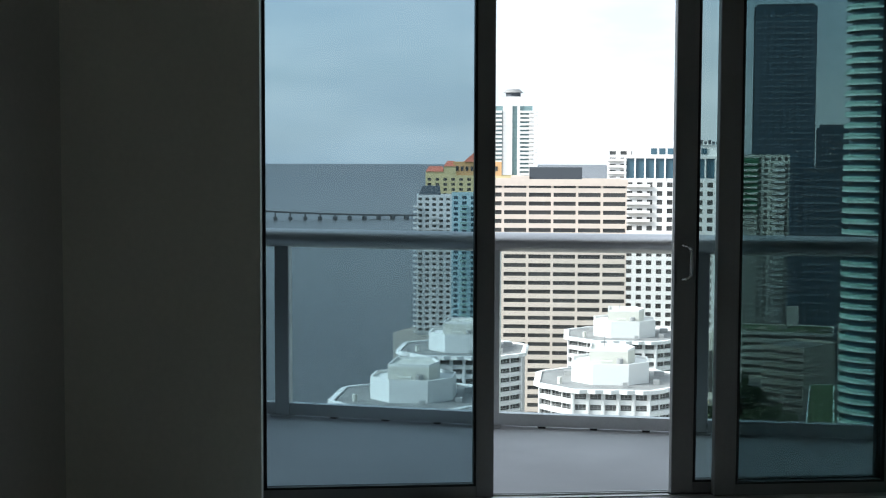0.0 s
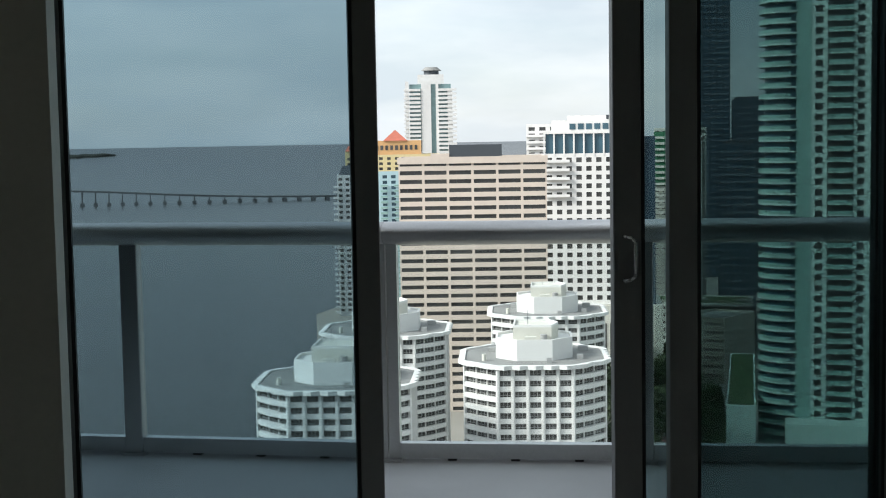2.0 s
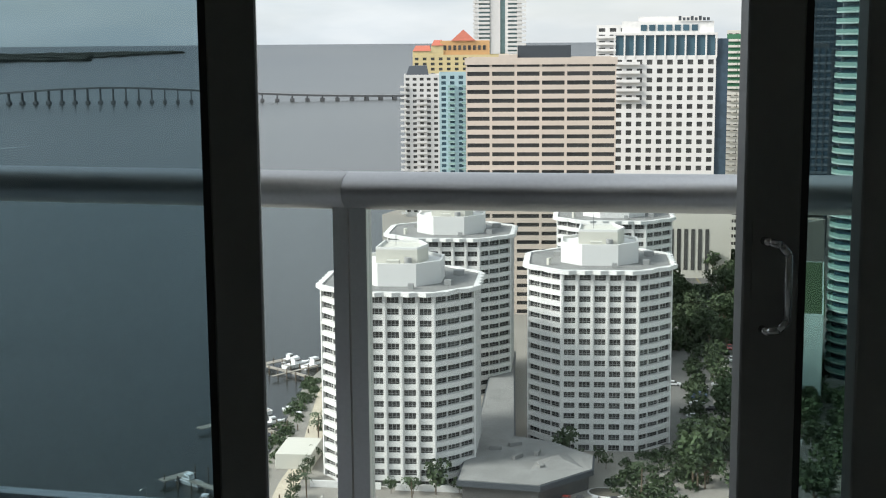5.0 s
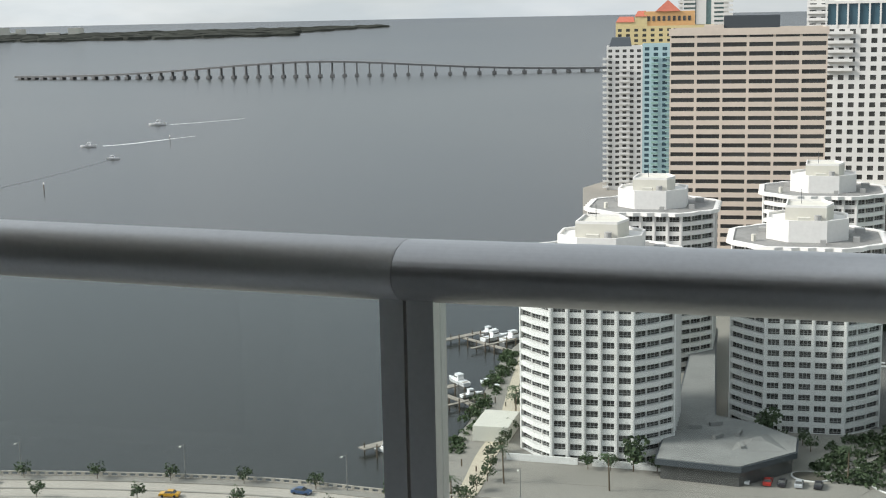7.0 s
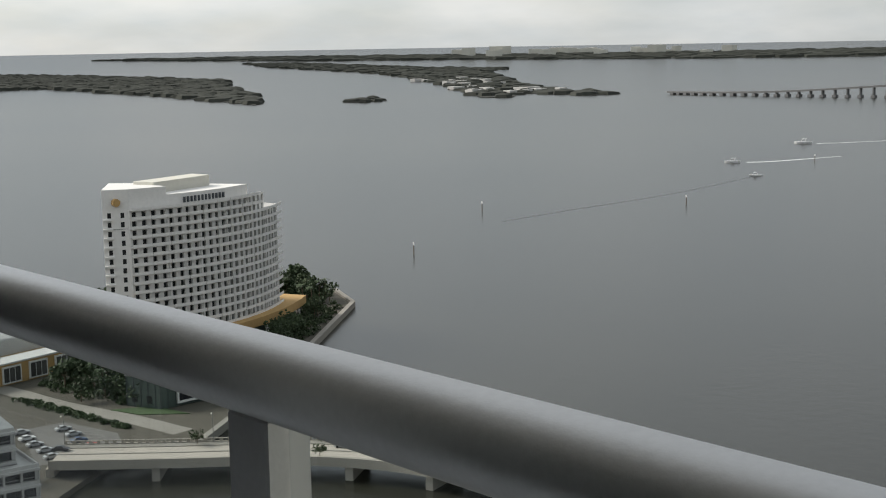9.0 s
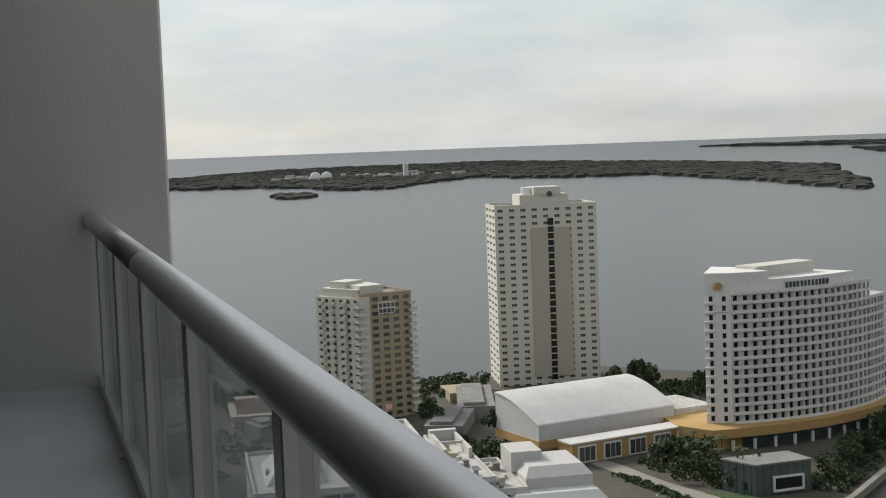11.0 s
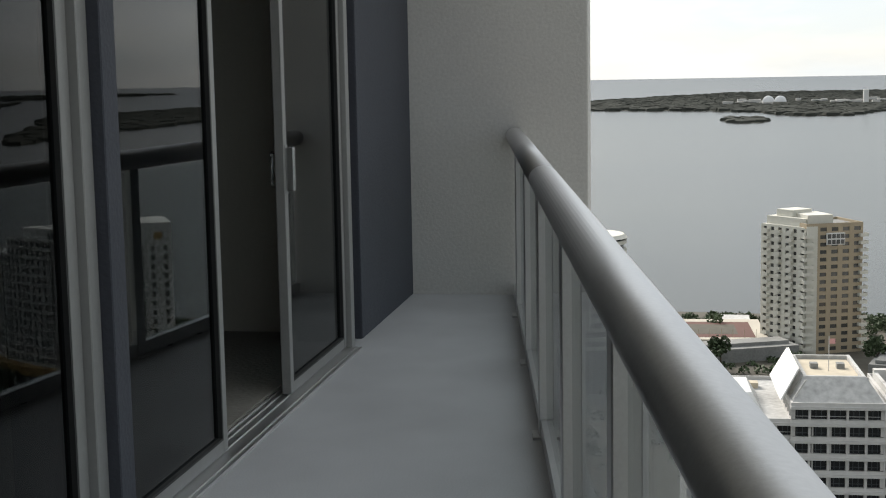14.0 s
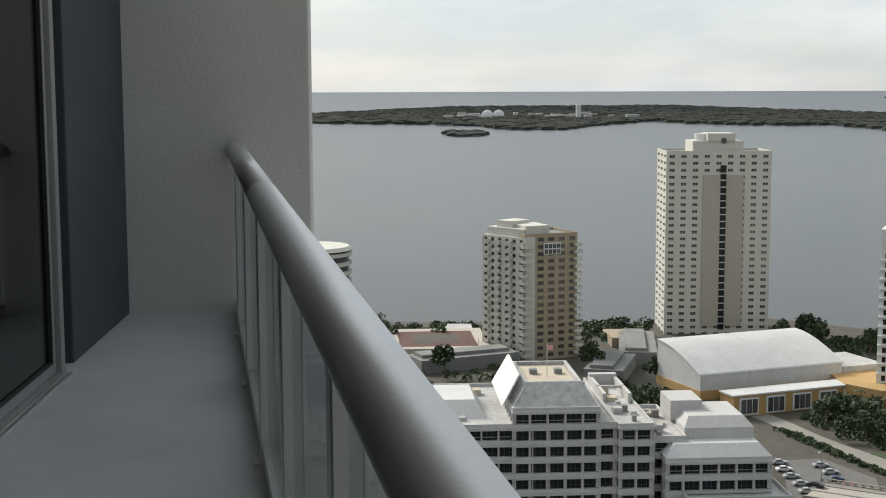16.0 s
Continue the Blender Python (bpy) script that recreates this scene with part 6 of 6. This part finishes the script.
for k in range(16):
    tree(-78 + rnd.uniform(-9, 10), 455 + rnd.uniform(-10, 70), LAND, rnd.choice((0, 1, 3)), rnd.uniform(0, 360))
for x, y in ((-118, 279), (-113, 280.5), (-108, 282), (-103, 284), (-84, 316), (-79, 318), (-88, 318), (-76, 314)):
    tree(x, y, LAND, rnd.choice((0, 2)), rnd.uniform(0, 360), "small tree beside the white tower")
for x, y in ((-131, 262), (-108, 268), (-63, 296), (-52, 306), (-57, 336)):
    palm(x, y, LAND, rnd.uniform(0, 360))
for x, y, r in along(QUAY, 7, 4.0):
    (palm if rnd.random() < 0.35 else lambda a, b, c, d: tree(a, b, c, 2, d, "small shrub tree on the waterfront walk"))(x + rnd.uniform(0, 2), y, LAND, rnd.uniform(0, 360))
for off, gap in ((2.2, 17), (14.8, 23)):
    for x, y, r in along(EDGE, gap, off)[2:]:
        tree(x, y, D, 2, rnd.uniform(0, 360), "small round tree planted on the bridge", "bridge trees")
for k in range(46):
    f = rnd.random()
    tree(-364 - 104 * f + rnd.uniform(-5, 2), 171 + 95 * f + rnd.uniform(-5, 2), LAND, rnd.choice((0, 2, 2)), rnd.uniform(0, 360), "garden tree on the island seawall", "island trees")
for k in range(34):
    tree(-480 + rnd.uniform(-40, 12), 258 + rnd.uniform(-22, 18), LAND, rnd.choice((0, 1, 2, 3)), rnd.uniform(0, 360), "dense tree in the island park", "island trees")
for k in range(9):
    tree(-500 + rnd.uniform(-40, 30), 168 + rnd.uniform(-20, 20), LAND, rnd.choice((1, 3)), rnd.uniform(0, 360), "dark green tree behind the hall", "island trees")
for k in range(20):
    tree(-392 + rnd.uniform(-22, 22), 143 + rnd.uniform(-9, 10), LAND, rnd.choice((0, 1, 2)), rnd.uniform(0, 360), "leafy tree by the island road", "island trees")
for k in range(22):
    tree(-335 + rnd.uniform(-25, 12), 86 + rnd.uniform(-14, 10), LAND, rnd.choice((0, 1, 3)), rnd.uniform(0, 360), "leafy tree by the terraced offices", "island trees")
for k in range(26):
    tree(-560 + rnd.uniform(-18, 16), 60 + rnd.uniform(-70, 52), LAND, rnd.choice((0, 2, 2)), rnd.uniform(0, 360), "shore tree beyond the towers", "island trees")
for k in range(12):
    palm(-398 + rnd.uniform(-20, 18), 150 + rnd.uniform(-10, 8), LAND, rnd.uniform(0, 360))
for k in range(10):
    palm(-482 + rnd.uniform(-20, 10), 262 + rnd.uniform(-14, 12), LAND, rnd.uniform(0, 360))
solid("sea_wall", strip([(-326, 145), (-356, 176), (-396.5, 212.5), (-470.5, 277.5), (-500, 286)], -0.5, 1.4, G - 1, G + 2.3), M_PAVING, "pale concrete seawall walk around the island park", "wall", "structure")
for k in range(14):
    far_box("garden_pavilion", "small pale roof among the island trees", -548 + rnd.uniform(-14, 14), 60 + rnd.uniform(-50, 46), rnd.uniform(6, 16), rnd.uniform(6, 16), rnd.uniform(3.5, 6), M_ROOFWHITE if k % 3 else M_TAN, "building", "island pavilions")

shrubs([(-400, 118.5), (-372, 127), (-350, 134), (-351, 135.5), (-375, 129.5), (-401, 121)], 120, 1.2, "clipped hedge along the island road", 51)
shrubs([(-418, 130), (-390, 136), (-370, 146), (-374, 158), (-405, 164)], 90, 2.0, "dense green planting beside the island road", 63)
shrubs([(-470, 262), (-500, 282), (-545, 240), (-500, 215)], 200, 3.0, "dense planting of the island park", 52)
shrubs([(-360, 175), (-466, 270), (-472, 258), (-370, 166)], 190, 2.0, "planting along the seawall walk", 53)
shrubs([(-590, -40), (-540, -40), (-545, 100), (-590, 110)], 230, 2.6, "shore planting beyond the island towers", 54)
shrubs([(-530, 150), (-500, 165), (-515, 200), (-540, 195)], 60, 3.2, "dark grove behind the hall", 55)
shrubs([(-70, 296), (-50, 296), (-46, 335), (-60, 342), (-72, 318)], 95, 1.9, "dense garden planting beside the driveway", 56)
shrubs([(-92, 445), (-68, 445), (-80, 560), (-112, 560)], 240, 3.4, "dense planting behind the car park", 57)
shrubs([(-153, 278), (-147, 274), (-178, 372), (-184, 372)], 110, 1.3, "low planting along the waterfront walk", 58)
shrubs([(-60, 345), (-56, 345), (-74, 450), (-79, 450)], 50, 2.2, "planting between the lot and the avenue", 59)
for a, b in (((-470, 150), (-455, 120)), ((-500, 80), (-470, 70)), ((-515, 45), (-500, 8)), ((-545, 95), (-500, 88))):
    solid("low_building", Shape().box(0, math.dist(a, b), 0, 14, 0, 5).box(2, math.dist(a, b) - 2, 2, 10, 5, 6.2), M_ROOFGREY, "low grey building between the island towers", "building", m=pose(*a, G + 1.5, 0, 0, math.degrees(math.atan2(b[1] - a[1], b[0] - a[0]))), group="low island buildings")
solid("pool", Shape().prism([(-552, 88), (-540, 92), (-536, 106), (-548, 108)], G + 1.5, G + 1.62), mat("pool_water", (0.12, 0.36, 0.38), 0.1), "turquoise swimming pool below the apartment tower", "pool", "structure")

shrubs([(-500, -60), (-315, -60), (-325, 5), (-335, 85), (-400, 88), (-500, 40)], 300, 2.4, "dense planting between the island towers", 61)
shrubs([(-470, 78), (-405, 85), (-400, 100), (-450, 96)], 90, 2.8, "planting before the market hall", 62)
for k in range(8):
    tree(-420 + rnd.uniform(-80, 60), 60 + rnd.uniform(-40, 34), LAND, rnd.choice((1, 3, 3)), rnd.uniform(0, 360), "leafy tree between the island towers", "island trees")

PAINT = {n: mat("car_paint_" + n, c, 0.3, 0.1, vary=0.03) for n, c in (("white", (0.75, 0.75, 0.75)), ("silver", (0.42, 0.43, 0.44)), ("black", (0.03, 0.03, 0.035)), ("red", (0.45, 0.04, 0.03)), ("blue", (0.05, 0.09, 0.18)), ("yellow", (0.65, 0.35, 0.03)))}
CARS = {}


def car(x, y, z, rz, colour):
    """A saloon car: sloped body, glass house, wheels and lamps."""
    if colour not in CARS:
        prof = [(-2.2, 0.3), (2.2, 0.3), (2.25, 0.72), (1.2, 0.92), (-1.6, 0.98), (-2.2, 0.85)]
        b = Shape()
        for s in (-0.88, 0.88):
            q = [(px, s, pz) for px, pz in prof]
            b.face(*(q if s < 0 else q[::-1]))
        for i in range(len(prof)):
            (ax, az), (bx, bz) = prof[i - 1], prof[i]
            b.face((ax, 0.88, az), (bx, 0.88, bz), (bx, -0.88, bz), (ax, -0.88, az))
        CARS[colour] = (b.mesh("body", PAINT[colour]),
                        Shape().prism([(-1.55, -0.8), (1.05, -0.8), (1.05, 0.8), (-1.55, 0.8)], 0.93, 1.38, None, [(-1.0, -0.66), (0.4, -0.66), (0.4, 0.66), (-1.0, 0.66)]).mesh("glass_house", M_WINDOW),
                        Shape().box(-0.98, 0.38, -0.64, 0.64, 1.38, 1.43).mesh("roof", PAINT[colour]),
                        Shape().tube((0, -0.1, 0), (0, 0.1, 0), 0.32, n=12).mesh("wheel", M_TYRE),
                        Shape().box(-0.03, 0.03, -0.2, 0.2, -0.07, 0.07).mesh("lamp", M_BOATWHITE))
    b, g, r, w, l = CARS[colour]
    t = thing("car", colour + " saloon car on the pavement or road", "car", x, y, z, rz, "cars")
    part("body", b, None, t)
    part("glass_house", g, None, t)
    part("roof", r, None, t)
    for px in (-1.4, 1.4):
        for s in (-0.82, 0.82):
            part("wheel", w, None, t, m=pose(px, s, 0.32))
    for s in (-0.6, 0.6):
        part("headlight", l, None, t, m=pose(2.24, s, 0.66))


names = ["white", "silver", "black", "silver", "white", "blue", "red", "black"]
for k, off in enumerate((-93, -90, -86.5, -83, -78.5, -75.5, -72, -68)):
    car(off, 284 + (off + 93) * 0.26, LAND + 0.05, 100, ["silver", "white", "black", "white", "red", "black", "silver", "black"][k])
for x, y, r in along(AVENUE, 17, 7.2):
    if 290 < y < 560:
        car(x, y, LAND + 0.04, r, rnd.choice(names))
for x, y, r in along(AVENUE, 41, 2.4):
    car(x, y, LAND + 0.04, r, rnd.choice(names + ["yellow"]))
for x, y, r in along(AVENUE, 37, -3.6):
    car(x, y, LAND + 0.04, r + 180, rnd.choice(names))
for k in range(18):
    car(-76 + rnd.choice((0, 5.5, 14, 19)) + (430 - (y0 := 345 + 3.4 * k)) * 0.0 - (y0 - 345) * 0.13, y0, LAND + 0.04, 10, rnd.choice(names))
for x, y, r in along(EDGE, 73, 5.2):
    car(x, y, D, r, rnd.choice(names))
for x, y, r in along(EDGE, 95, 11.4)[1:]:
    car(x, y, D, r + 180, rnd.choice(names + ["yellow"]))
for k in range(9):
    car(-336 - 3.4 * k, 109 + (k % 2) * 11 + rnd.uniform(-0.5, 0.5), LAND + 0.04, 95, rnd.choice(names))
